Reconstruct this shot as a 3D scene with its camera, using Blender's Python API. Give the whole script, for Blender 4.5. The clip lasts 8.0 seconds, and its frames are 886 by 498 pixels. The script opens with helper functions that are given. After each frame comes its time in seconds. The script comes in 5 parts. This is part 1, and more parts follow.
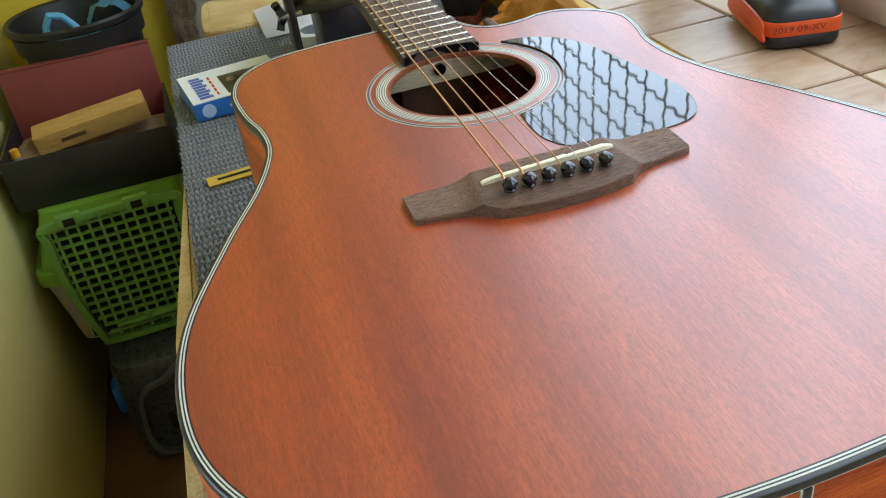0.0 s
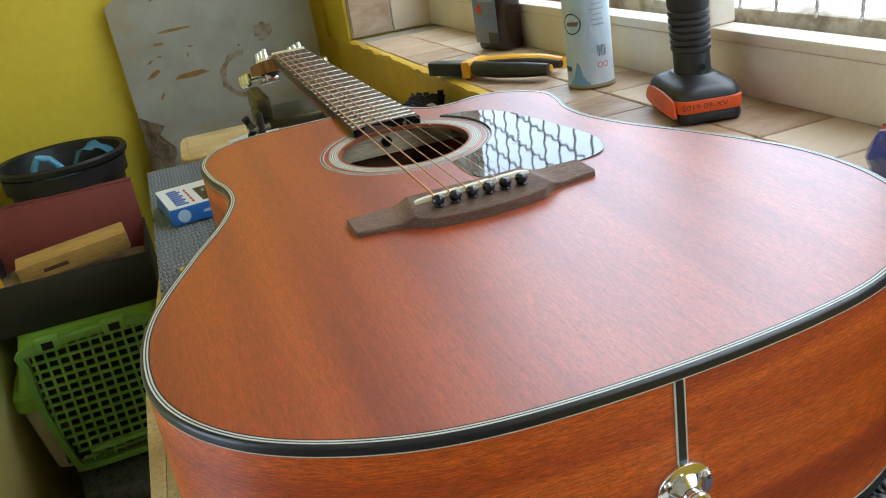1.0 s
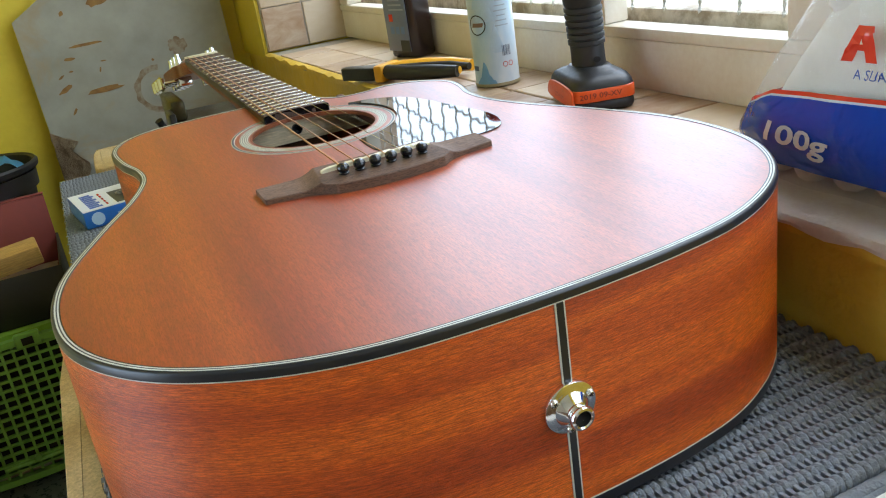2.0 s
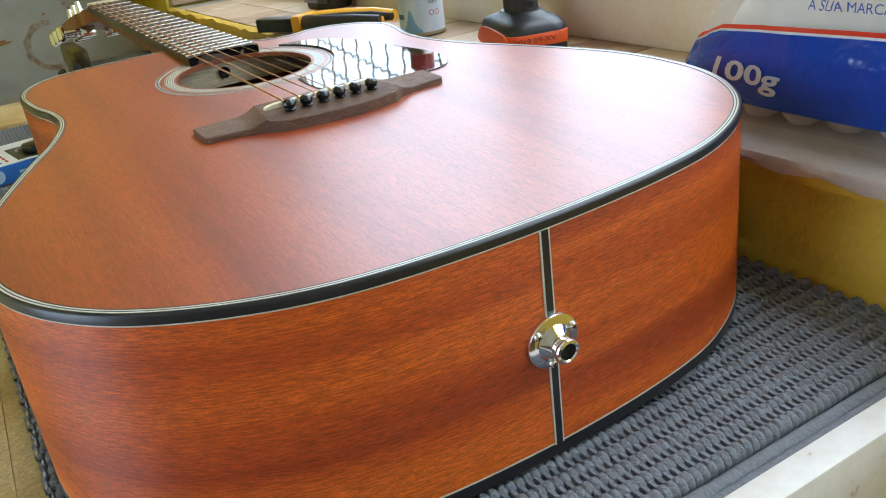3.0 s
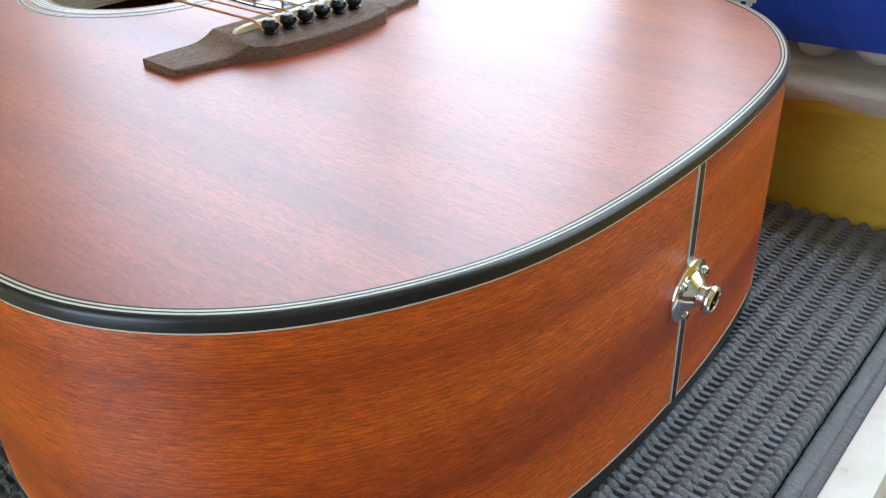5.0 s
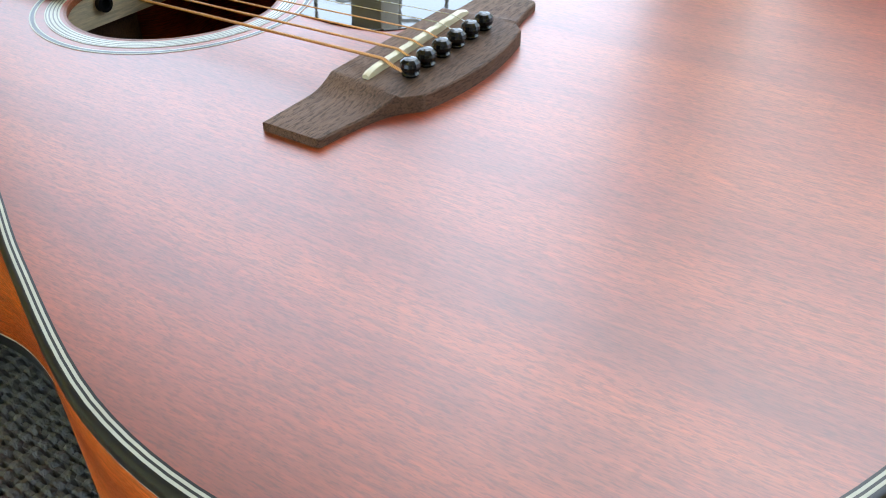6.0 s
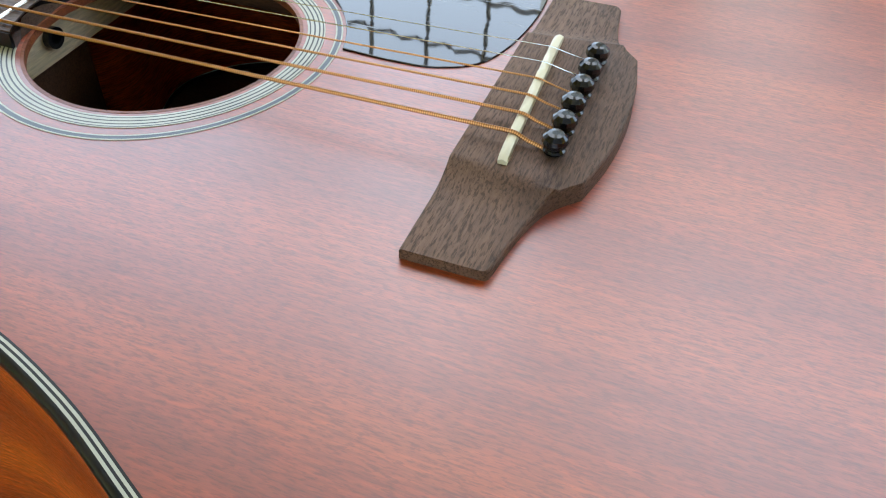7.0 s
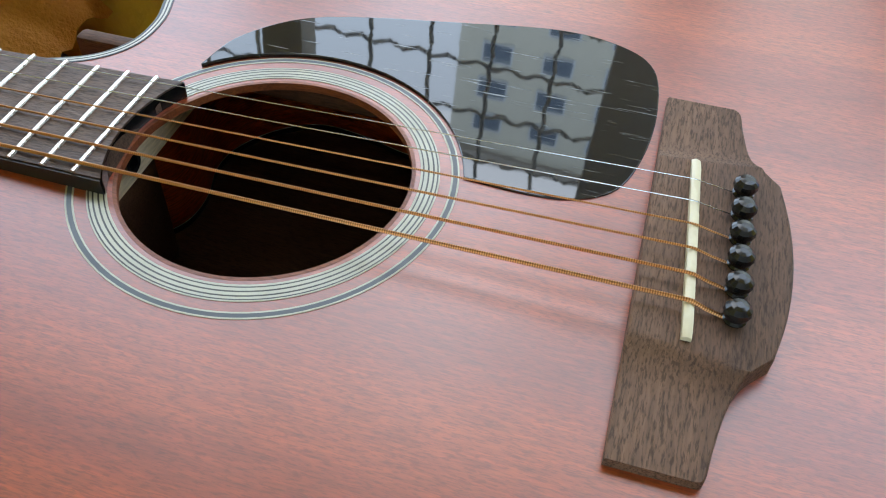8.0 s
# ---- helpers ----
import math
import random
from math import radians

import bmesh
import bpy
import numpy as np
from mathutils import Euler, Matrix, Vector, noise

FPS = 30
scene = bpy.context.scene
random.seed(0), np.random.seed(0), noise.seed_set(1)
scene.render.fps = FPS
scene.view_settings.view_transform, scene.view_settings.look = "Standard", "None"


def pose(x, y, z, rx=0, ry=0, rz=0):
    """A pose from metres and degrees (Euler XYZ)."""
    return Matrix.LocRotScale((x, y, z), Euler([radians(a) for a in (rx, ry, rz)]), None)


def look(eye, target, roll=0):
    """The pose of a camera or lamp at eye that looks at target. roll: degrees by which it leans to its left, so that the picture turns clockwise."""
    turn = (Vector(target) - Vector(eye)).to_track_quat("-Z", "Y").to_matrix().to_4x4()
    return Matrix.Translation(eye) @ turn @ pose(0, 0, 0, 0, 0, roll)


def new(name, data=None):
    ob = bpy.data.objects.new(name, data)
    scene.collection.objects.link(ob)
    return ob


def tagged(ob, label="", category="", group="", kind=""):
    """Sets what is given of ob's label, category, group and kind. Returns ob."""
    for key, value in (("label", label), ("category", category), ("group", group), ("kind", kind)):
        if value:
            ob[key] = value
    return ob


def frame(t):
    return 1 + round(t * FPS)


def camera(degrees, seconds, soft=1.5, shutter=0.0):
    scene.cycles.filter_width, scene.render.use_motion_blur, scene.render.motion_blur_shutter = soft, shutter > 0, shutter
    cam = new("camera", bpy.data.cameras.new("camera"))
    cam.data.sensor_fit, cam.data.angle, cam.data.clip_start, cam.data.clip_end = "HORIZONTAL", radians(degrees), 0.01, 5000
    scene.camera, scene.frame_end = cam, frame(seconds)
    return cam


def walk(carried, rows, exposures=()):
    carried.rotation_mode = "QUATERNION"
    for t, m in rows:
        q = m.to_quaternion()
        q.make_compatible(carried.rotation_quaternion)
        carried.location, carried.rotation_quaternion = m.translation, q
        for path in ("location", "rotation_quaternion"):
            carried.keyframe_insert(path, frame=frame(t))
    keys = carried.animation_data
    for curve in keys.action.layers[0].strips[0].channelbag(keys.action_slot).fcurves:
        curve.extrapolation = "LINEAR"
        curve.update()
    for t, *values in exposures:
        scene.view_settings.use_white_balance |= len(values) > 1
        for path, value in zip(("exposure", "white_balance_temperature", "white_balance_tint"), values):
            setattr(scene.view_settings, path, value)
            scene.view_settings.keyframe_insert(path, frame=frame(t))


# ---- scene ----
cam = camera(54.8, 8.0, soft=1.1)
PATH = [
    (0, (-0.157, -0.399, 1.117), (0.225, 1.241, 0.037), -8.6),
    (0.5, (-0.163, -0.467, 1.087), (0.247, 1.272, 0.187), -9.7),
    (1, (-0.169, -0.497, 1.065), (0.351, 1.282, 0.314), -9.4),
    (1.5, (-0.173, -0.528, 1.05), (0.437, 1.233, 0.324), -9.4),
    (2, (-0.175, -0.539, 1.037), (0.517, 1.193, 0.317), -9.0),
    (2.2, (-0.174, -0.536, 1.032), (0.541, 1.175, 0.284), -8.9),
    (3.5, (-0.229, -0.478, 1.009), (0.791, 1.021, 0.165), -5.9),
    (4, (-0.254, -0.437, 1.003), (0.945, 0.894, 0.113), -3.2),
    (4.5, (-0.271, -0.392, 0.996), (1.043, 0.784, 0.054), -2.2),
    (5, (-0.283, -0.351, 1.001), (1.018, 0.805, 0.015), -2.9),
    (5.2, (-0.285, -0.327, 1.019), (0.981, 0.818, -0.023), -3.8),
    (6.3, (-0.271, -0.16, 1.024), (1.109, 0.661, -0.17), -2.7),
    (6.5, (-0.256, -0.136, 1.036), (1.095, 0.616, -0.232), -2.6),
    (7, (-0.238, -0.07, 1.046), (1.136, 0.499, -0.291), -2.5),
    (7.5, (-0.228, -0.016, 1.064), (1.151, 0.43, -0.314), -1.0),
    (8, (-0.202, 0.013, 1.086), (1.129, 0.424, -0.347), -1.4),
]
# The guitar lies with its neck raised by three degrees.
PIVOT = Vector((0, -0.25, 0.747))
LIE = Matrix.Translation(PIVOT) @ pose(0, 0, 0, 3, 0, 0) @ Matrix.Translation(-PIVOT)
EXPOSURE = 0.0
walk(cam, [(t, look(eye, target, roll)) for t, eye, target, roll in PATH],
     [(0, EXPOSURE + 0.02, 6500, 10), (1.0, EXPOSURE - 0.08, 6500, 10), (2.0, EXPOSURE + 0.06, 6500, 10), (5.0, EXPOSURE, 6500, 10), (6.5, EXPOSURE - 0.20, 6500, 10), (7.2, EXPOSURE - 0.30, 6500, 10), (8, EXPOSURE - 0.34, 6500, 10)])


# ---------------------------------------------------------------- light
world = bpy.data.worlds.new("daylight")
scene.world = world
world.use_nodes = True
wn, wl = world.node_tree.nodes, world.node_tree.links
wn.clear()
sky = wn.new("ShaderNodeTexSky")
sky.sky_type, sky.sun_disc = "NISHITA", False
sky.sun_elevation, sky.sun_rotation = radians(58), radians(80)
sky.air_density, sky.dust_density, sky.ozone_density = 1.0, 4.0, 1.0
veil = wn.new("ShaderNodeMix")
veil.data_type = "RGBA"
veil.inputs[0].default_value = 0.88
veil.inputs[7].default_value = (7.0, 8.9, 11.2, 1)
back = wn.new("ShaderNodeBackground")
back.inputs[1].default_value = 0.60
wout = wn.new("ShaderNodeOutputWorld")
wl.new(sky.outputs[0], veil.inputs[6])
wl.new(veil.outputs[2], back.inputs[0])
wl.new(back.outputs[0], wout.inputs[0])

sun = new("sun", bpy.data.lights.new("sun", "SUN"))
sun.data.energy, sun.data.angle, sun.data.color = 0.5, radians(40), (1, 0.96, 0.9)
sun.matrix_world = look((5, 1.0, 9), (0, 0, 0.8))


# ---------------------------------------------------------------- materials
class Mat:
    """A small builder for node materials."""

    def __init__(self, name, coord="Object"):
        self.m = bpy.data.materials.new(name)
        self.m.use_nodes = True
        self.n, self.l = self.m.node_tree.nodes, self.m.node_tree.links
        self.b = self.n["Principled BSDF"]
        tc = self.n.new("ShaderNodeTexCoord")
        self.co = tc.outputs[coord]

    def put(self, name, value):
        sock = self.b.inputs[name]
        if isinstance(value, (int, float)):
            sock.default_value = value
        elif isinstance(value, tuple):
            sock.default_value = (*value, 1) if len(value) == 3 else value
        else:
            self.l.new(value, sock)
        return self

    def scaled(self, s, turn=(0, 0, 0)):
        k = self.n.new("ShaderNodeMapping")
        k.inputs["Scale"].default_value = s
        k.inputs["Rotation"].default_value = [radians(a) for a in turn]
        self.l.new(self.co, k.inputs[0])
        return k.outputs[0]

    def noise(self, s, detail=4, rough=0.55, dist=0.0, turn=(0, 0, 0)):
        k = self.n.new("ShaderNodeTexNoise")
        k.inputs["Scale"].default_value = 1
        k.inputs["Detail"].default_value, k.inputs["Roughness"].default_value = detail, rough
        k.inputs["Distortion"].default_value = dist
        s = s if isinstance(s, tuple) else (s, s, s)
        self.l.new(self.scaled(s, turn), k.inputs["Vector"])
        return k.outputs[0]

    def voronoi(self, s, feature="F1", rnd=1.0):
        k = self.n.new("ShaderNodeTexVoronoi")
        k.feature = feature
        k.inputs["Scale"].default_value = 1
        k.inputs["Randomness"].default_value = rnd
        s = s if isinstance(s, tuple) else (s, s, s)
        self.l.new(self.scaled(s), k.inputs["Vector"])
        return k.outputs[0]

    def ramp(self, fac, *stops):
        k = self.n.new("ShaderNodeValToRGB")
        e = k.color_ramp.elements
        while len(e) < len(stops):
            e.new(0.5)
        for el, (p, c) in zip(e, stops):
            el.position = p
            c = c if isinstance(c, tuple) else (c, c, c)
            el.color = (*c, 1)
        self.l.new(fac, k.inputs[0])
        return k.outputs[0]

    def mix(self, fac, a, b, mode="MIX"):
        k = self.n.new("ShaderNodeMix")
        k.data_type, k.blend_type = "RGBA", mode
        for i, v in ((0, fac), (6, a), (7, b)):
            if isinstance(v, (int, float)):
                k.inputs[i].default_value = v if i == 0 else (v, v, v, 1)
            elif isinstance(v, tuple):
                k.inputs[i].default_value = (*v, 1)
            else:
                self.l.new(v, k.inputs[i])
        return k.outputs[2]

    def random(self):
        return self.n.new("ShaderNodeObjectInfo").outputs["Random"]

    def bump(self, height, strength=0.2, dist=0.001):
        k = self.n.new("ShaderNodeBump")
        k.inputs["Strength"].default_value, k.inputs["Distance"].default_value = strength, dist
        self.l.new(height, k.inputs["Height"])
        self.l.new(k.outputs[0], self.b.inputs["Normal"])
        return self


def surface(name, dark, light, scale=20, rough=0.5, metal=0.0, bump=0.15, depth=0.001, fine=None, coord="Object"):
    """A plain painted, plastic or stone surface: two tones in soft patches, a fine grain in relief and gloss."""
    m = Mat(name, coord)
    big = m.noise(scale, 5, 0.6)
    small = m.noise(fine or scale * 12, 3)
    tone = m.mix(0.35, big, small)
    m.put("Base Color", m.ramp(tone, (0.3, dark), (0.7, light)))
    spread = 0.08 if bump else 0.012
    m.put("Roughness", m.ramp(small, (0.25, max(0.02, rough - spread)), (0.75, min(1, rough + spread))))
    m.put("Metallic", metal)
    if bump:
        m.bump(tone, bump, depth)
    return m.m


def wood(name, dark, mid, light, along=1, coord="Object", rough=0.35, pores=1.0, bump=0.12, size=1.0, lacquer=0.0, grain=1.0, crisp=0.0):
    """Wood with long fibres along one axis, broad ribbon bands across it and short dark pores."""
    def s(cross, length):
        v = [cross * size] * 3
        v[along] = length * size
        return tuple(v)
    m = Mat(name, coord)
    band = m.noise(s(20, 0.9), 2, 0.5, 0.2)
    fibre = m.noise(s(700, 60), 4, 0.65, 0.2)
    fleck = m.noise(s(1500, 240), 3, 0.6, 0.25)
    figure = m.noise(s(260, 60), 4, 0.6, 0.5)
    base = m.ramp(m.mix(0.14, band, figure), (0.37, dark), (0.5, mid), (0.63, light))
    tint = m.ramp(fibre, (0.3 + crisp, 1 - 0.30 * grain), (0.7 - crisp, 1 + 0.20 * grain))
    col = m.mix(1.0, base, tint, "MULTIPLY")
    pore = m.ramp(fleck, (0.38, 1.0), (0.51, 0.0))
    col = m.mix(m.mix(1.0, pore, 0.5 * pores, "MULTIPLY"), col, tuple(c * 0.35 for c in dark))
    m.put("Base Color", col)
    m.put("Roughness", m.ramp(fleck, (0.3, min(1, rough + 0.12)), (0.6, rough)))
    m.bump(fleck, bump, 0.0006)
    m.put("Specular IOR Level", 0.2 if lacquer else 0.5)
    m.put("Coat Weight", lacquer).put("Coat Roughness", 0.37).put("Coat IOR", 1.98)
    return m.m


M = {}
M["top"] = wood("mahogany_top", (0.270, 0.029, 0.0012), (0.37, 0.047, 0.0020), (0.44, 0.068, 0.004), 1, rough=0.6, pores=0.9, bump=0.05, lacquer=1.0, grain=1.1, size=1.3)
M["side"] = wood("mahogany_side", (0.36, 0.042, 0.002), (0.56, 0.086, 0.004), (0.74, 0.142, 0.009), 0, "UV", rough=0.36, pores=0.8, bump=0.5, grain=1.35, size=1.75, crisp=0.08)
M["neck"] = wood("mahogany_neck", (0.20, 0.05, 0.02), (0.27, 0.075, 0.028), (0.33, 0.10, 0.035), 1, rough=0.4)
M["rosewood"] = wood("bridge_walnut", (0.080, 0.038, 0.020), (0.14, 0.070, 0.038), (0.20, 0.106, 0.060), 0, rough=0.66, pores=1.3, bump=0.5, size=0.95)
M["board"] = wood("fingerboard_walnut", (0.060, 0.033, 0.022), (0.10, 0.056, 0.038), (0.145, 0.084, 0.056), 1, rough=0.55, pores=1.3, bump=0.4, size=0.95)
# Inside wood, its colour darkened to stand for shade under the soundboard.
M["inside"] = wood("shaded_inside", (0.07, 0.028, 0.012), (0.10, 0.04, 0.018), (0.13, 0.055, 0.025), 1, rough=0.7)
M["paleblock"] = wood("pale_block", (0.66, 0.50, 0.30), (0.74, 0.59, 0.38), (0.80, 0.67, 0.46), 0, rough=0.7, pores=0.3)
M["pine"] = wood("pine", (0.48, 0.32, 0.13), (0.58, 0.41, 0.19), (0.66, 0.50, 0.26), 2, rough=0.5, pores=0.2, size=0.6)
M["kraftwood"] = wood("yellow_block", (0.48, 0.27, 0.075), (0.58, 0.35, 0.10), (0.64, 0.42, 0.15), 0, rough=0.6, pores=0.3, size=0.6)
M["black"] = surface("black_binding", (0.012, 0.012, 0.013), (0.020, 0.020, 0.022), 30, 0.30, bump=0)
M["cream_line"] = surface("ivory_line", (0.50, 0.50, 0.41), (0.60, 0.59, 0.49), 60, 0.35, bump=0)
M["rosette_grey"] = surface("dark_rosette_line", (0.055, 0.07, 0.085), (0.085, 0.10, 0.12), 60, 0.35, bump=0)
M["bone"] = surface("ivory_saddle", (0.72, 0.64, 0.42), (0.82, 0.75, 0.54), 40, 0.35, bump=0.05)
M["ebony"] = surface("gloss_black_plastic", (0.008, 0.008, 0.009), (0.012, 0.012, 0.013), 40, 0.12, bump=0)
M["chrome"] = surface("chrome", (0.72, 0.72, 0.72), (0.82, 0.81, 0.79), 40, 0.10, 1.0, 0)
M["fret"] = surface("nickel_fret", (0.62, 0.60, 0.55), (0.78, 0.76, 0.70), 90, 0.25, 1.0, 0.05)
M["steel"] = surface("steel_string", (0.55, 0.55, 0.55), (0.7, 0.7, 0.7), 60, 0.22, 1.0, 0)
# Near-black that stands in for the shade in openings and slots.
M["hole"] = surface("hollow_shade", (0.004, 0.004, 0.004), (0.007, 0.007, 0.007), 30, 0.8, bump=0)

m = Mat("bronze_winding", "UV")
w = m.n.new("ShaderNodeTexWave")
w.bands_direction = "X"
w.inputs["Scale"].default_value = 420
m.l.new(m.co, w.inputs["Vector"])
m.put("Base Color", m.ramp(w.outputs["Fac"], (0.0, (0.34, 0.14, 0.045)), (0.6, (0.72, 0.37, 0.15)))).put("Metallic", 1.0).put("Roughness", 0.28)
m.bump(w.outputs["Fac"], 0.4, 0.0002)
M["bronze"] = m.m

m = Mat("gloss_pickguard")
wave = m.noise((60, 34, 40), 3, 0.5)
scr = m.ramp(m.noise((900, 45, 20), 3, 0.6, 0.3, (0, 0, 25)), (0.64, 0.0), (0.70, 1.0))
m.put("Base Color", m.mix(scr, (0.006, 0.006, 0.007), (0.16, 0.17, 0.18))).put("Roughness", m.ramp(scr, (0, 0.03), (1, 0.3)))
m.put("IOR", 1.62)
m.bump(wave, 0.026, 0.0008)
M["guard"] = m.m

M["yellow"] = surface("yellow_wall_paint", (0.66, 0.47, 0.030), (0.78, 0.59, 0.055), 5, 0.55, bump=0.25, depth=0.004, fine=60)
M["ochre"] = surface("ochre_wall_under_sill", (0.62, 0.39, 0.035), (0.78, 0.52, 0.070), 14, 0.45, bump=0.8, depth=0.008, fine=55)
M["paleyellow"] = surface("pale_yellow_wall", (0.70, 0.63, 0.23), (0.80, 0.73, 0.31), 4, 0.6, bump=0.2, depth=0.003, fine=70)
M["offwhite"] = surface("off_white_wall", (0.66, 0.63, 0.56), (0.74, 0.71, 0.65), 4, 0.65, bump=0.2, depth=0.003, fine=70)
M["ceiling"] = surface("white_ceiling", (0.72, 0.71, 0.68), (0.8, 0.79, 0.76), 3, 0.8, bump=0.1)
M["floor"] = surface("brown_floor_tile", (0.15, 0.075, 0.035), (0.26, 0.14, 0.07), 9, 0.45, bump=0.1)
M["creampaint"] = surface("cream_window_paint", (0.70, 0.60, 0.47), (0.82, 0.76, 0.65), 14, 0.5, bump=0.25, depth=0.002, fine=160)
m = Mat("stained_cream_ledge")
grime = m.noise(26, 6, 0.65)
m.put("Base Color", m.ramp(grime, (0.36, (0.30, 0.23, 0.15)), (0.55, (0.62, 0.54, 0.42)), (0.75, (0.72, 0.66, 0.55)))).put("Roughness", 0.75)
m.bump(grime, 0.4, 0.004)
M["ledge"] = m.m
M["wire"] = surface("white_painted_wire", (0.58, 0.55, 0.48), (0.72, 0.69, 0.62), 60, 0.5, bump=0.3)
m = Mat("brown_stone_tile")
vein = m.noise((14, 30, 20), 6, 0.65, 0.8)
tone = m.ramp(m.random(), (0.0, (0.34, 0.19, 0.10)), (0.5, (0.48, 0.32, 0.19)), (1.0, (0.60, 0.46, 0.31)))
m.put("Base Color", m.mix(m.ramp(vein, (0.35, 0.0), (0.7, 0.55)), tone, (0.68, 0.57, 0.44))).put("Roughness", 0.42)
m.bump(vein, 0.15, 0.002)
M["tile"] = m.m
M["grout"] = surface("grey_grout", (0.36, 0.31, 0.25), (0.48, 0.42, 0.35), 40, 0.9, bump=0.4)
m = Mat("grey_rubber_foam")
g1 = m.noise(420, 4)
g2 = m.noise(14, 4)
m.put("Base Color", m.mix(g2, (0.145, 0.158, 0.176), (0.205, 0.222, 0.246))).put("Roughness", 0.55)
m.bump(g1, 0.9, 0.0022)
M["rubber"] = m.m
m = Mat("chipped_white_paint")
chip = m.noise(55, 6, 0.7)
m.put("Base Color", m.ramp(chip, (0.30, (0.45, 0.33, 0.17)), (0.36, (0.70, 0.68, 0.62)), (0.7, (0.80, 0.79, 0.75)))).put("Roughness", 0.5)
m.bump(chip, 0.3, 0.001)
M["chipped"] = m.m


# ---------------------------------------------------------------- mesh helpers
def part(name, bm, material, parent=None, label="", smooth=True):
    """Links a bmesh as one mesh object under a thing or a part."""
    me = bpy.data.meshes.new(name)
    bm.to_mesh(me)
    bm.free()
    me.materials.append(material if not isinstance(material, str) else M[material])
    if smooth:
        for p in me.polygons:
            p.use_smooth = True
        me.set_sharp_from_angle(angle=radians(38))
    ob = new(name, me)
    ob.parent = parent
    return tagged(ob, label)


def thing(name, label, category, group="", at=None):
    ob = new(name)
    if at is not None:
        ob.matrix_world = at
    return tagged(ob, label, category, group)


def structure(name, bm, material, label="", smooth=False):
    return tagged(part(name, bm, material, None, label, smooth), kind="structure")


def loft(bm, rings, closed=True, cap0=False, cap1=False):
    """Skins a list of rings of points."""
    vs = [[bm.verts.new(p) for p in r] for r in rings]
    n = len(vs[0])
    for a, b in zip(vs, vs[1:]):
        for i in range(n if closed else n - 1):
            j = (i + 1) % n
            bm.faces.new((a[i], a[j], b[j], b[i]))
    if cap0:
        bm.faces.new(vs[0][::-1])
    if cap1:
        bm.faces.new(vs[-1])
    return vs


def done(bm):
    bmesh.ops.recalc_face_normals(bm, faces=bm.faces[:])
    return bm


def box(x0, x1, y0, y1, z0, z1, bevel=0.0, seg=2, m=None, bm=None):
    own = bmesh.new()
    bmesh.ops.create_cube(own, size=1)
    for v in own.verts:
        v.co = Vector(((x0 + x1) / 2 + v.co.x * (x1 - x0), (y0 + y1) / 2 + v.co.y * (y1 - y0), (z0 + z1) / 2 + v.co.z * (z1 - z0)))
    if bevel:
        bmesh.ops.bevel(own, geom=own.edges[:], offset=bevel, segments=seg, affect="EDGES", profile=0.5)
    if m is not None:
        own.transform(m)
    if bm is None:
        return own
    return merge(bm, own)


def merge(bm, other):
    me = bpy.data.meshes.new("tmp")
    other.to_mesh(me)
    other.free()
    bm.from_mesh(me)
    bpy.data.meshes.remove(me)
    return bm


def lathe(profile, n=24, m=None, cap0=True, cap1=True):
    """Turns (radius, height) pairs round the z axis."""
    bm = bmesh.new()
    rings = [[(r * math.cos(2 * math.pi * i / n), r * math.sin(2 * math.pi * i / n), z) for i in range(n)] for r, z in profile]
    loft(bm, rings, True, cap0, cap1)
    done(bm)
    if m is not None:
        bm.transform(m)
    return bm


def tube(points, r, n=8, uv=False):
    """A tube along a line of points; r is one radius or one for each."""
    bm = bmesh.new()
    pts = [Vector(p) for p in points]
    rs = r if isinstance(r, (list, tuple)) else [r] * len(pts)
    rings, length, ls = [], 0.0, []
    up = Vector((0, 0, 1))
    for i, p in enumerate(pts):
        d = (pts[min(i + 1, len(pts) - 1)] - pts[max(i - 1, 0)]).normalized()
        a = d.cross(up) if abs(d.z) < 0.95 else d.cross(Vector((0, 1, 0)))
        a.normalize()
        b = a.cross(d)
        rings.append([p + rs[i] * (a * math.cos(2 * math.pi * k / n) + b * math.sin(2 * math.pi * k / n)) for k in range(n)])
        if i:
            length += (p - pts[i - 1]).length
        ls.append(length)
    vs = loft(bm, rings, True, True, True)
    if uv:
        lay = bm.loops.layers.uv.new("UVMap")
        at = {v: ls[i] for i, ring in enumerate(vs) for v in ring}
        for f in bm.faces:
            for lp in f.loops:
                lp[lay].uv = (at[lp.vert], 0)
    return done(bm)


def spline(ctrl, per=8, closed=True):
    """A centripetal-like smooth curve through control points in the plane."""
    out, n = [], len(ctrl)
    pts = [Vector((*c, 0)) for c in ctrl]
    for i in range(n if closed else n - 1):
        p0, p1, p2, p3 = (pts[(i + k) % n] if closed else pts[min(max(i + k, 0), n - 1)] for k in (-1, 0, 1, 2))
        for s in range(per):
            t = s / per
            q = 0.5 * (2 * p1 + (p2 - p0) * t + (2 * p0 - 5 * p1 + 4 * p2 - p3) * t * t + (3 * p1 - p0 - 3 * p2 + p3) * t ** 3)
            out.append((q.x, q.y))
    if not closed:
        out.append(tuple(ctrl[-1]))
    return out


def inset(poly, d):
    """A closed outline moved inwards by d (counter-clockwise outlines)."""
    n, out = len(poly), []
    for i in range(n):
        a, b = Vector((*poly[i - 1], 0)), Vector((*poly[(i + 1) % n], 0))
        t = (b - a).normalized()
        out.append((poly[i][0] - t.y * d, poly[i][1] + t.x * d))
    return out


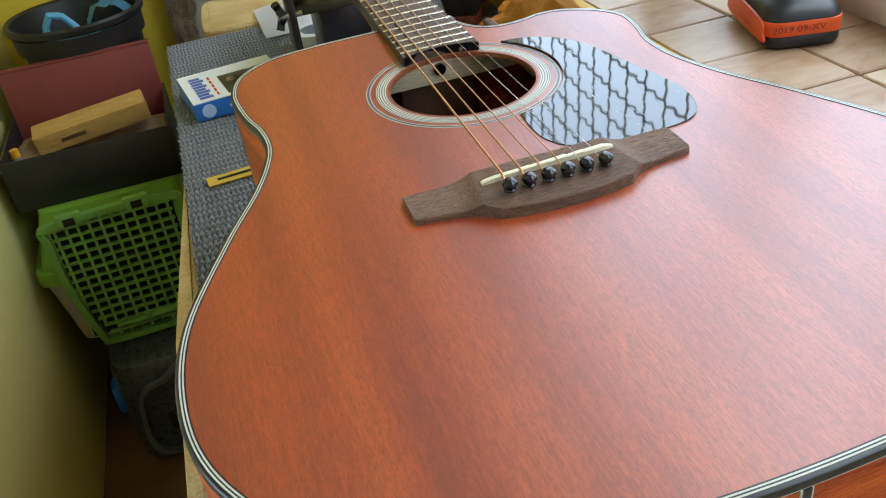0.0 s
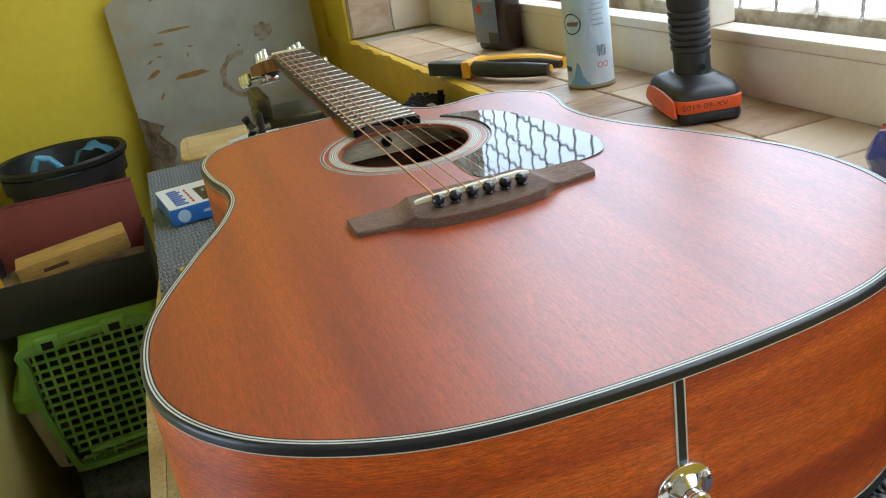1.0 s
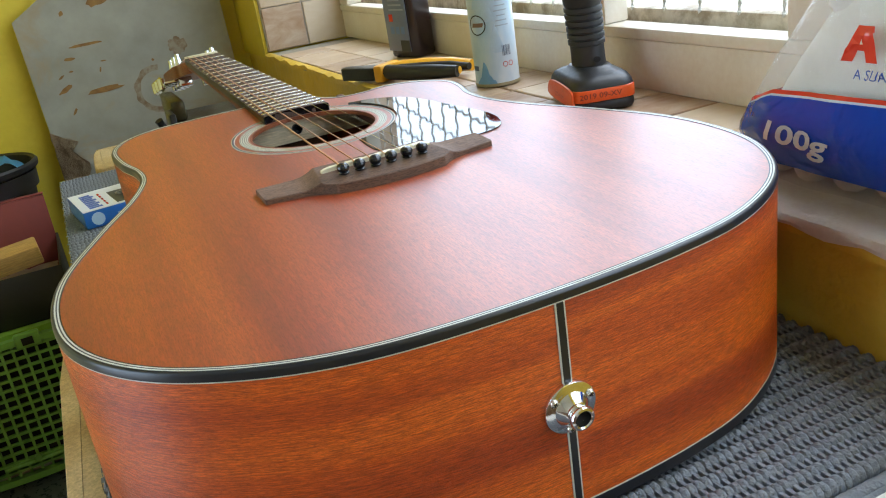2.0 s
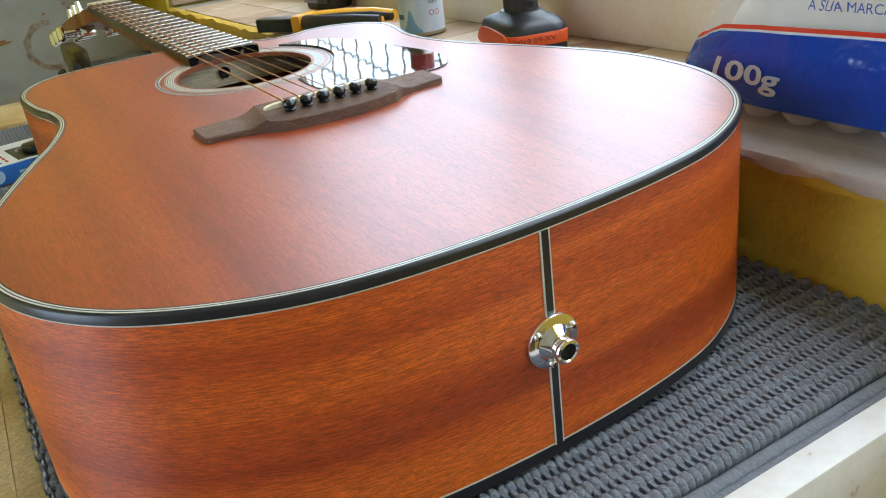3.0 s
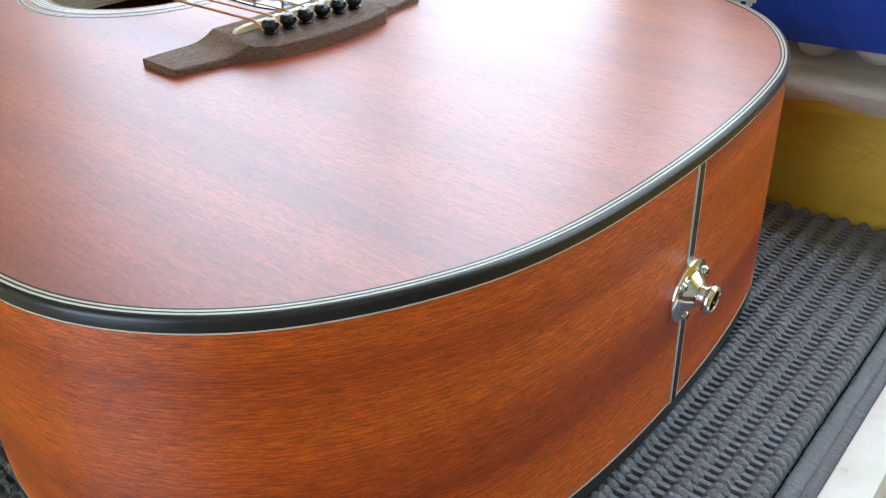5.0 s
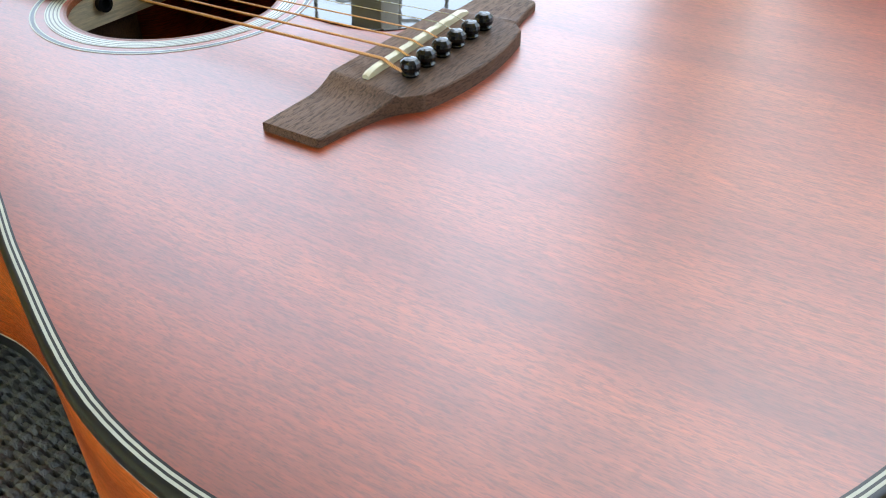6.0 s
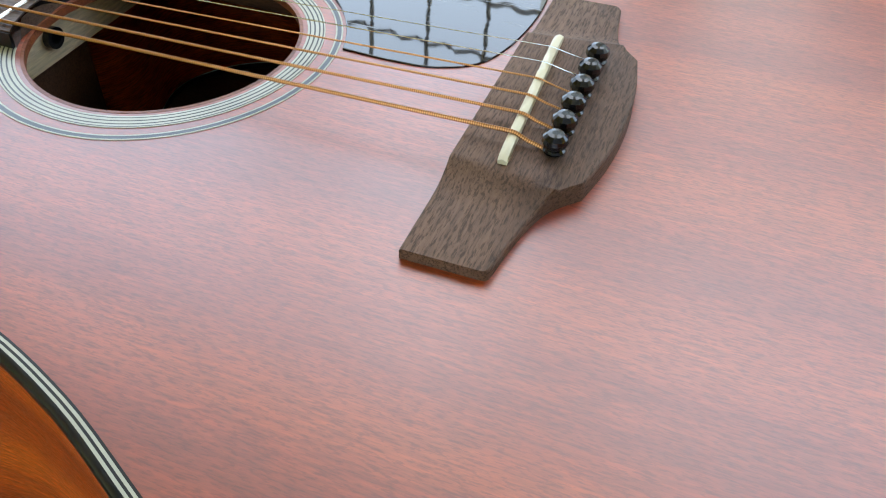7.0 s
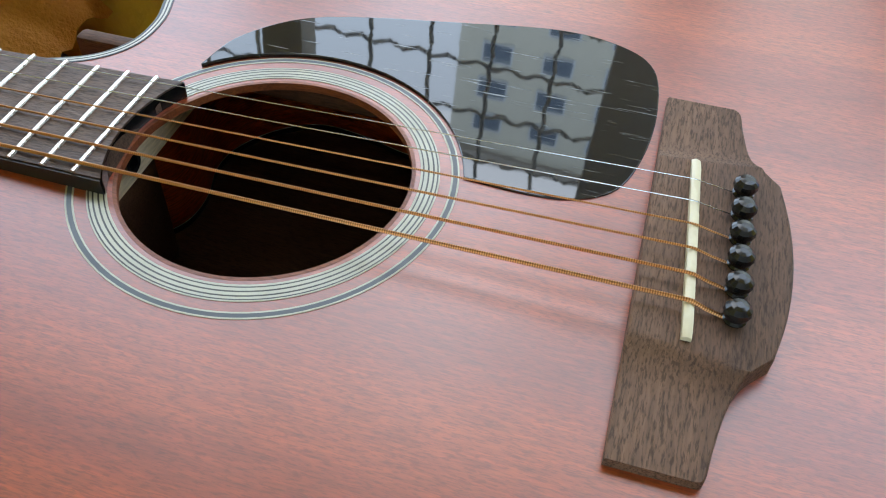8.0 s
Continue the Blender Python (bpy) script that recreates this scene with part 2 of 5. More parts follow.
def prism(poly, z0, z1, bevel=0.0):
    """An upright slab on an outline, with its upper edge rounded off."""
    bm = bmesh.new()
    rings = [[(x, y, z0) for x, y in poly]]
    if bevel:
        for a in (0, 30, 60, 90):
            k = radians(a)
            rings.append([(x, y, z1 - bevel + bevel * math.sin(k)) for x, y in inset(poly, bevel * (1 - math.cos(k)))])
    else:
        rings.append([(x, y, z1) for x, y in poly])
    loft(bm, rings, True, True, True)
    return done(bm)


def annulus(cx, cy, r0, r1, z0, z1, a0=0, a1=360, n=96):
    bm = bmesh.new()
    full = a1 - a0 >= 360
    k = n if full else n + 1
    ang = [radians(a0 + (a1 - a0) * i / n) for i in range(k)]
    prof = [(r0, z0), (r0, z1), (r1, z1), (r1, z0)]
    rings = [[(cx + r * math.cos(a), cy + r * math.sin(a), z) for r, z in prof] for a in ang]
    if full:
        rings.append(rings[0])
    loft(bm, rings, True)
    bmesh.ops.remove_doubles(bm, verts=bm.verts[:], dist=1e-7)
    return done(bm)


def band(outer, inner, z0, z1):
    """A flat ring between two outlines with thickness."""
    bm = bmesh.new()
    rings = [[(x, y, z) for x, y in o] for o, z in ((outer, z0), (outer, z1), (inner, z1), (inner, z0))]
    loft(bm, rings + [rings[0]], True)
    bmesh.ops.remove_doubles(bm, verts=bm.verts[:], dist=1e-7)
    return done(bm)


def lettering(text, size, bold=0.0):
    """The outlines of a text as a bmesh in its own plane, centred."""
    cu = bpy.data.curves.new("letters", "FONT")
    cu.body, cu.size, cu.align_x, cu.align_y, cu.offset, cu.resolution_u = text, size, "CENTER", "CENTER", bold, 3
    ob = bpy.data.objects.new("letters", cu)
    me = ob.to_mesh()
    bm = bmesh.new()
    bm.from_mesh(me)
    ob.to_mesh_clear()
    bpy.data.objects.remove(ob)
    bpy.data.curves.remove(cu)
    return bm


def plain(name, colour, rough=0.5):
    if name not in M:
        M[name] = surface(name, tuple(c * 0.9 for c in colour), tuple(min(1, c * 1.08) for c in colour), 30, rough, bump=0)
    return name


# ---------------------------------------------------------------- the room
T = 0.825      # the window sill's height
WALLX = 0.226  # the inner face of the window wall
FAR, LEFT, NEAR = 1.50, -0.556, -2.6

structure("floor", box(-2.6, 0.50, NEAR - 0.1, FAR + 0.1, -0.1, 0.0), "floor", "brown tiled floor in shadow")
structure("ceiling", box(-2.6, 0.50, NEAR - 0.1, FAR + 0.1, 2.6, 2.7), "ceiling", "plain white ceiling")
structure("wall_far", box(-2.6, 0.50, FAR, FAR + 0.12, 0, 2.6), "yellow", "yellow painted wall at the end of the bench")
structure("wall_side", box(LEFT - 0.12, LEFT, 0.1, FAR, 0, 2.6), "paleyellow", "pale yellow painted wall beside the boxes")
# Unseen wall; its wide opening is added to let in fill light.
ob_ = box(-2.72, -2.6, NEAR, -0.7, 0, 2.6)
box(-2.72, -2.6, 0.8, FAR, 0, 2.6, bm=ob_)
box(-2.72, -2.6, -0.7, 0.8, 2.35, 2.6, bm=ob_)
structure("wall_outer", ob_, "offwhite", "unseen off-white wall with an opening added to let in fill light")
# Also out of view; off-white so that it bounces more fill.
nb = box(-2.6, 0.50, NEAR - 0.12, NEAR, 0, 2.6)
structure("wall_near", nb, "offwhite", "unseen off-white wall that bounces fill light")
W0, W1, WTOP = -1.3, 1.275, 1.95
LOWX = 0.2365  # the wall under the sill stands a little further back
wb = box(LOWX, 0.50, NEAR, FAR, 0, T - 0.012)
structure("wall_window", wb, "ochre", "ochre painted wall under the window sill")
ub = box(WALLX, 0.50, W1 + 0.012, FAR, T - 0.012, 2.6)
box(WALLX, 0.50, NEAR, W0, T - 0.012, 2.6, bm=ub)
box(WALLX, 0.50, W0, W1 + 0.012, WTOP, 2.6, bm=ub)
structure("wall_window_upper", ub, "yellow", "yellow painted wall round the window")
gb = bmesh.new()
loft(gb, [[(0.62, -40, -3), (0.62, 60, -3)], [(80, -40, -3), (80, 60, -3)]], False)
structure("ground", done(gb), "grout", "grey ground outside far below")


# ---------------------------------------------------------------- the guitar
Z = 0.87
guitar = thing("acoustic_guitar", "reddish mahogany cutaway acoustic guitar with black binding, on a grey mat", "guitar", at=LIE)
lower = [(0, -0.2247), (0.076, -0.2210), (0.128, -0.2068), (0.174, -0.1785), (0.2025, -0.1400), (0.2125, -0.0950), (0.2065, -0.0400), (0.1800, 0.0250), (0.1570, 0.0720), (0.1440, 0.1120)]
horn = [(0.1430, 0.1420), (0.1490, 0.1700), (0.1500, 0.1960), (0.1370, 0.2180), (0.1150, 0.2330), (0.0950, 0.2360), (0.0740, 0.2310), (0.0560, 0.2320), (0.0430, 0.2410), (0.0340, 0.2580), (0.0310, 0.2745)]
upper = [(0.0, 0.2755), (-0.0400, 0.2750), (-0.0810, 0.2735), (-0.1190, 0.2665), (-0.1440, 0.2465), (-0.1545, 0.2150), (-0.1515, 0.1750), (-0.1440, 0.1430)]
treble = [(x * 1.005, y - 0.0020 * max(0.0, 1 - abs(x - 0.16) / 0.09) + 0.0014 * max(0.0, 1 - abs(x - 0.07) / 0.07)) for x, y in lower]
body = spline(treble + horn + upper + [(-x, y) for x, y in lower[:0:-1]], 7)
HOLE, HR = (0.0, 0.1462), 0.0510


def depth(y):
    """The height of the sides, less towards the neck."""
    return 0.1245 - (y + 0.23) * 0.036


def dome(x, y):
    """The soundboard's gentle arch, highest under the bridge."""
    return 0.0009 + 0.0012 * max(0.0, 1 - (x * x + y * y) / 0.0225)


def top_plate():
    bm = bmesh.new()
    edge = inset(body, 0.0046)
    rings = []
    for k in range(17):
        f = (k / 16) ** 0.9
        ring = []
        for x, y in edge:
            a = math.atan2(y - HOLE[1], x - HOLE[0])
            px, py = HOLE[0] + HR * math.cos(a), HOLE[1] + HR * math.sin(a)
            px, py = px + (x - px) * f, py + (y - py) * f
            ring.append((px, py, Z + dome(px, py)))
        rings.append(ring)
    rings.append([(x, y, Z + dome(x, y) - 0.003) for x, y in edge])
    rings.append([(x, y, z - 0.003) for x, y, z in rings[0]])
    rings.append(rings[0])
    loft(bm, rings, True)
    bmesh.ops.remove_doubles(bm, verts=bm.verts[:], dist=1e-7)
    return done(bm)


def lifted(bm):
    """Lays a flat inlay on the arch."""
    for v in bm.verts:
        v.co.z += dome(v.co.x, v.co.y)
    return bm


def upright(bm):
    """Leans the sides out towards the tail, so that they stand upright on the mat."""
    for v in bm.verts:
        v.co.y -= 0.040 * max(0.0, Z - 0.004 - v.co.z)
    return bm


def side_strip(z0, z1, out=0.0, thick=0.002):
    """A strip round the body between two heights, whose texture runs along it."""
    bm = bmesh.new()
    poly = inset(body, -out)
    inner = inset(poly, thick)
    zf = lambda z, y: z(y) if callable(z) else z
    k = 6
    rings = [[(x, y, zf(z0, y) + (zf(z1, y) - zf(z0, y)) * i / k) for x, y in poly] for i in range(k + 1)]
    rings.append([(x, y, zf(z1, y)) for x, y in inner])
    rings.append([(x, y, zf(z0, y)) for x, y in inner])
    rings.append(rings[0])
    vs = loft(bm, rings, True)
    lay = bm.loops.layers.uv.new("UVMap")
    arc, total = [0.0], 0.0
    for a, b in zip(poly, poly[1:] + poly[:1]):
        total += math.hypot(b[0] - a[0], b[1] - a[1])
        arc.append(total)
    index = {v: i for ring in vs for i, v in enumerate(ring)}
    n = len(poly)
    for f in bm.faces:
        ids = [index[lp.vert] for lp in f.loops]
        wrap = max(ids) - min(ids) > 1
        for lp, i in zip(f.loops, ids):
            lp[lay].uv = (arc[n] if wrap and i == 0 else arc[i], lp.vert.co.z)
    bmesh.ops.remove_doubles(bm, verts=bm.verts[:], dist=1e-7)
    return done(bm)


part("soundboard", top_plate(), "top", guitar, "satin reddish-brown mahogany top")
part("side", upright(side_strip(lambda y: Z - depth(y) + 0.0072, Z - 0.0034)), "side", guitar, "orange-brown mahogany sides with straight grain")
part("side_line", lifted(side_strip(Z - 0.0052, Z - 0.0045, 0.00015)), "cream_line", guitar, "thin ivory line")
part("side_line", upright(side_strip(lambda y: Z - depth(y) + 0.0064, lambda y: Z - depth(y) + 0.0072, 0.00015)), "cream_line", guitar, "thin ivory line")


def binding(z0, z1):
    """The black strip on the edge, its outer corner rounded."""
    bm = bmesh.new()
    o = inset(body, -0.0003)
    rings = [[(x, y, z0) for x, y in inset(o, 0.002)], [(x, y, z0) for x, y in o]]
    for a in (0, 30, 60, 90):
        k = radians(a)
        rings.append([(x, y, z1 - 0.0014 + 0.0014 * math.sin(k)) for x, y in inset(o, 0.0014 * (1 - math.cos(k)))])
    rings.append([(x, y, z1) for x, y in inset(o, 0.0020)])
    rings.append(rings[0])
    loft(bm, rings, True)
    bmesh.ops.remove_doubles(bm, verts=bm.verts[:], dist=1e-7)
    return done(bm)


part("binding", lifted(binding(Z - 0.0045, Z + 0.0002)), "black", guitar, "black edge binding")
part("back_binding", upright(side_strip(lambda y: Z - depth(y), lambda y: Z - depth(y) + 0.0064, 0.0003)), "black", guitar, "black edge binding")
for a, b, mt in ((0.0017, 0.0025, "cream_line"), (0.0025, 0.0032, "black"), (0.0032, 0.0040, "cream_line"), (0.0040, 0.0047, "black")):
    part("purfling", lifted(band(inset(body, a), inset(body, b), Z - 0.002, Z + 0.00028)), mt, guitar, "thin inlaid edge line")
bk = bmesh.new()
loft(bk, [[(x, y, Z - depth(y) + 0.0005) for x, y in inset(body, 0.001)], [(x, y, Z - depth(y) + 0.003) for x, y in inset(body, 0.001)]], True, True, True)
part("back", upright(done(bk)), "inside", guitar, "mahogany back, darkened to paint the shade inside")

# sound hole, rosette, inner block
part("hole_edge", lifted(annulus(*HOLE, HR - 0.0002, HR + 0.0012, Z - 0.0032, Z + 0.0001)), "neck", guitar)
for r0, r1, mt in ((0.0539, 0.0547, "cream_line"), (0.0547, 0.0552, "black"), (0.0552, 0.0564, "cream_line"), (0.0564, 0.0570, "black"),
                   (0.0570, 0.0582, "cream_line"), (0.0582, 0.0588, "black"), (0.0588, 0.0597, "cream_line"), (0.0597, 0.0602, "black"), (0.0602, 0.0607, "cream_line"),
                   (0.0647, 0.0653, "cream_line"), (0.0653, 0.0669, "rosette_grey"), (0.0669, 0.0675, "cream_line")):
    part("rosette_ring", lifted(annulus(*HOLE, r0, r1, Z - 0.001, Z + 0.00025)), mt, guitar, "thin rosette ring")
part("neck_brace", box(-0.105, 0.105, 0.2045, 0.2145, Z - 0.0235, Z - 0.0025, 0.0015), "paleblock", guitar, "pale raw spruce brace under the fingerboard")
part("neck_block", box(-0.030, 0.030, 0.2150, 0.268, Z - 0.095, Z - 0.005, 0.002), "inside", guitar, "wooden neck block, darkened to paint the shade inside")
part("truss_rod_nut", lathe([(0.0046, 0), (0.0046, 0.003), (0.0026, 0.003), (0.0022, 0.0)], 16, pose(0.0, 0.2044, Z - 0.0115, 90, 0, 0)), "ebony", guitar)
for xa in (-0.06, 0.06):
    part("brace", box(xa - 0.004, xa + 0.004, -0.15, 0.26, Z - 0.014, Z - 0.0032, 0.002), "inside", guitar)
part("back_strip", box(-0.009, 0.009, -0.2, 0.2, Z - 0.109, Z - 0.1055, 0.001), "paleblock", guitar)

# tail strip and output jack
TAIL = -0.2247
part("tail_strip", upright(box(-0.0019, 0.0019, TAIL - 0.0008, TAIL + 0.0013, Z - 0.1180, Z - 0.0042)), "black", guitar, "black tail strip", False)
for sx in (-1, 1):
    part("strip_line", upright(box(sx * 0.0023 - 0.0004, sx * 0.0023 + 0.0004, TAIL - 0.0007, TAIL + 0.0013, Z - 0.1180, Z - 0.0042)), "cream_line", guitar, "thin ivory line", False)
JACK = pose(0, TAIL - 0.0024, 0.8103, 92.3, 0, 0)
jack = part("jack_plate", lathe([(0.0140, -0.001), (0.0144, 0.0006), (0.0141, 0.0014), (0.0134, 0.0018), (0.0108, 0.0020), (0.0094, 0.0024), (0.0090, 0.0030), (0.0060, 0.0060), (0.0052, 0.0066)], 48, JACK), "chrome", guitar, "polished chrome jack plate")
part("socket", lathe([(0.0050, 0.0062), (0.0049, 0.0088), (0.0054, 0.0091), (0.0062, 0.0094), (0.0065, 0.0100), (0.0065, 0.0114), (0.0060, 0.0122), (0.0049, 0.0126), (0.0042, 0.0121), (0.0040, 0.0080)], 40,
                     JACK, False, False), "chrome", jack)
# Near-black disc that paints the shade deep in the bore.
part("socket_hole", lathe([(0.0044, 0.0081), (0.0044, 0.0087)], 24, JACK), "hole", jack)
for a in (25, 145, 265):
    sx, sz = 0.0116 * math.cos(radians(a)), 0.0116 * math.sin(radians(a))
    sb = lathe([(0.0022, 0.0010), (0.0021, 0.0026), (0.0015, 0.0033), (0.0006, 0.0036)], 16, JACK @ pose(sx, sz, 0))
    sc = part("screw", sb, "fret", jack)
    for turn_ in (0, 90):
        # Near-black bars paint the shade of the screw's cross slot.
        part("slot", box(-0.0012, 0.0012, -0.00025, 0.00025, 0.0033, 0.00372, m=JACK @ pose(sx, sz, 0, 0, 0, turn_ + a)), "hole", sc, smooth=False)

# pickguard
arc = [(HOLE[0] + 0.0688 * math.cos(radians(a)), HOLE[1] + 0.0688 * math.sin(radians(a))) for a in range(46, -78, -4)]
rim = spline([(0.0155, 0.0790), (0.0145, 0.0560), (0.0170, 0.0400), (0.0270, 0.0265), (0.0490, 0.0198), (0.0770, 0.0182), (0.1030, 0.0225), (0.1155, 0.0370), (0.1195, 0.0630), (0.1120, 0.1020), (0.0960, 0.1630), (0.0730, 0.1890), (0.0490, 0.1960)], 6, False)
part("pickguard", prism(rim + arc, Z + 0.0003, Z + 0.0026, 0.0004), "guard", guitar, "glossy black plastic pickguard with fine scratches", False)

# bridge
def bridge():
    bm = bmesh.new()
    tail = spline([(-0.0805, -0.0085), (-0.0790, -0.0105), (-0.0690, -0.0120), (-0.0560, -0.0146), (-0.0460, -0.0185), (-0.0375, -0.0258)], 7, False)
    tail += spline([(-0.0375, -0.0258), (-0.0200, -0.0295), (0.0, -0.0310), (0.0200, -0.0298), (0.0385, -0.0265)], 6, False)[1:]
    tail += spline([(0.0385, -0.0265), (0.0470, -0.0195), (0.0570, -0.0160), (0.0700, -0.0135), (0.0800, -0.0122), (0.0822, -0.0100)], 7, False)[1:]

    def lift(x, f):
        edge = 0.0405 + 0.004 * f
        s = min(1.0, max(0.0, (abs(x) - edge) / 0.016))
        return 0.0100 - 0.0046 * (1 - (1 - s) ** 2.2) - (0.0012 * max(0, f - 0.75) / 0.25 if s == 0 else 0)
    rows = []
    for x, y in tail:
        line = [(x, 0.0155, Z), (x, 0.0155, Z + lift(x, 0) - 0.0006), (x, 0.0149, Z + lift(x, 0))]
        for f in (0.15, 0.3, 0.45, 0.6, 0.75, 0.9):
            line.append((x, 0.0149 + (y + 0.0006 - 0.0149) * f, Z + lift(x, f)))
        line += [(x, y + 0.0006, Z + lift(x, 1)), (x, y, Z + lift(x, 1) - 0.0006), (x, y, Z)]
        rows.append([(px, py, pz + 0.0013) if pz == Z else (px, py, pz) for px, py, pz in line])
    loft(bm, rows, True, True, True)
    return done(bm)


bridge_ob = part("bridge", bridge(), "rosewood", guitar, "dark open-grained walnut bridge with scooped wings")
sd = bmesh.new()
cuts = [-0.0395, -0.0375, -0.033, -0.022, -0.0205, -0.011, -0.0095, 0.0, 0.0015, 0.011, 0.0125, 0.022, 0.0235, 0.034, 0.038, 0.0405]
tops = [0.0118, 0.0127, 0.0132, 0.0134, 0.0132, 0.0135, 0.0133, 0.0136, 0.0134, 0.0137, 0.0131, 0.0136, 0.0131, 0.0133, 0.0124, 0.0115]
skew = [0, 0, 0, 0, 0.0005, 0.0004, -0.0004, -0.0003, 0.0005, 0.0004, -0.0006, -0.0004, 0.0006, 0.0004, 0, 0]
loft(sd, [[(x, y0 - 0.0015, Z + 0.009), (x, y0 - 0.0015, Z + h - 0.0006), (x, y0 + s - 0.0003, Z + h), (x, y0 + s + 0.0003, Z + h), (x, y0 + 0.0015, Z + h - 0.0006), (x, y0 + 0.0015, Z + 0.009)]
          for x, h, s in zip(cuts, tops, skew) for y0 in [0.0010 + 0.045 * x]], True, True, True)
part("saddle", done(sd), "bone", guitar, "ivory-coloured compensated saddle")

# strings, pins
SX = [-0.0272 + 0.01085 * i for i in range(6)]
SR = [0.00070, 0.00056, 0.00043, 0.00033, 0.00021, 0.00017]


def board_top(y):
    return Z + 0.0076 - (y - 0.2) * 0.0268


for i, (x, r) in enumerate(zip(SX, SR)):
    px = -0.0277 + 0.0112 * i
    nx = -0.0178 + 0.0071 * i
    y0 = 0.0010 + 0.045 * x
    pts = [(px, -0.0112, Z + 0.0104), (px + (x - px) * 0.5, -0.005, Z + 0.0119), (x, y0 - 0.0008, Z + 0.0136), (x, y0 + 0.001, Z + 0.0138)]
    pts += [(x + (nx - x) * k / 12, y0 + (0.645 - y0) * k / 12, Z + 0.0138 + (board_top(0.645) + 0.0016 - Z - 0.0138) * k / 12) for k in range(1, 13)]
    pts.append((nx * 1.15, 0.70, board_top(0.645) - 0.012))
    part("string", tube(pts, r, 8, True), "bronze" if i < 4 else "steel", guitar, "bronze-wound string" if i < 4 else "plain steel string")
    pin = lathe([(0.0024, 0.006), (0.0025, 0.0103), (0.0034, 0.0106), (0.0036, 0.0112), (0.0028, 0.0119), (0.0037, 0.0128), (0.0042, 0.0144), (0.0039, 0.0158), (0.0026, 0.0170), (0.0012, 0.0173)], 16,
                pose(px, -0.0136, Z))
    part("bridge_pin", pin, "ebony", guitar, "faceted glossy black bridge pin", False)

# fingerboard, frets, nut, neck, head
def half_width(y):
    return 0.0285 + (0.0218 - 0.0285) * (y - 0.193) / (0.645 - 0.193)


fb = bmesh.new()
n = 14
end = [((2 * i / n - 1), 0.1925 + 0.0075 * (1 - (2 * i / n - 1) ** 2) ** 0.9) for i in range(n + 1)]
rows = []
for k, yy in enumerate([None, 0.21, 0.30, 0.42, 0.54, 0.645]):
    top = [(u * half_width(e if yy is None else yy), e if yy is None else yy) for u, e in end]
    rows.append([(x, y, board_top(y)) for x, y in top] + [(x, y, board_top(y) - 0.0066) for x, y in top[::-1]])
loft(fb, rows, True, True, True)
part("fingerboard", done(fb), "board", guitar, "dark walnut fingerboard")
fe = bmesh.new()
loft(fe, [[(u * half_width(e) * 1.002, e - 0.0006, board_top(e) - 0.0003) for u, e in end], [(u * half_width(e) * 1.002, e - 0.0006, Z + 0.0004) for u, e in end],
          [(u * half_width(e) * 1.002, e + 0.0012, Z + 0.0004) for u, e in end]], False)
part("fingerboard_end", done(fe), "ebony", guitar, "black curved end of the fingerboard")
for sx in (-1, 1):
    ed = bmesh.new()
    loft(ed, [[(sx * half_width(y), y, board_top(y) - 0.0006), (sx * (half_width(y) + 0.0008), y, board_top(y) - 0.0006), (sx * (half_width(y) + 0.0008), y, board_top(y) - 0.0072), (sx * half_width(y), y, board_top(y) - 0.0072)]
              for y in (0.1925, 0.3, 0.45, 0.645)], True, True, True)
    part("board_binding", done(ed), "black", guitar, "black side binding")
for k in range(1, 21):
    y = 0.645 * 2 ** (-k / 12)
    h = half_width(y)
    part("fret", tube([(-h, y, board_top(y) + 0.0001), (-h * 0.5, y, board_top(y) + 0.0003), (0, y, board_top(y) + 0.0004), (h * 0.5, y, board_top(y) + 0.0003), (h, y, board_top(y) + 0.0001)], 0.0009, 8), "fret", guitar)
part("nut", box(-0.0215, 0.0215, 0.645, 0.651, board_top(0.645) - 0.006, board_top(0.645) + 0.0022, 0.0008), "bone", guitar, "ivory-coloured nut")
nk = bmesh.new()
rings = []
for y, dep, wide in ((0.262, 0.060, 1.25), (0.285, 0.045, 1.1), (0.31, 0.024, 1.0), (0.36, 0.018, 1.0), (0.5, 0.017, 1.0), (0.63, 0.016, 1.0), (0.66, 0.019, 1.05)):
    z = board_top(y) - 0.0066
    h = half_width(y)
    rings.append([(h * min(wide, 1.0) * math.cos(a), y, z - dep * abs(math.sin(a)) ** 0.8) for a in [math.pi * i / 16 for i in range(17)]])
loft(nk, rings, True, True, True)
part("neck", done(nk), "neck", guitar, "satin mahogany neck")
HEAD = Matrix.Translation((0, 0.648, board_top(0.645) - 0.004)) @ pose(0, 0, 0, -13, 0, 0)
ho = spline([(-0.0225, 0.0), (-0.030, 0.03), (-0.0345, 0.05), (-0.036, 0.12), (-0.034, 0.185), (-0.015, 0.192), (0.015, 0.188), (0.034, 0.185), (0.036, 0.12), (0.0345, 0.05), (0.030, 0.03), (0.0225, 0.0)][::-1], 5)
hd = prism(ho, -0.016, 0.0, 0.0012)
hd.transform(HEAD)
part("headstock", hd, "neck", guitar, "reddish mahogany headstock")
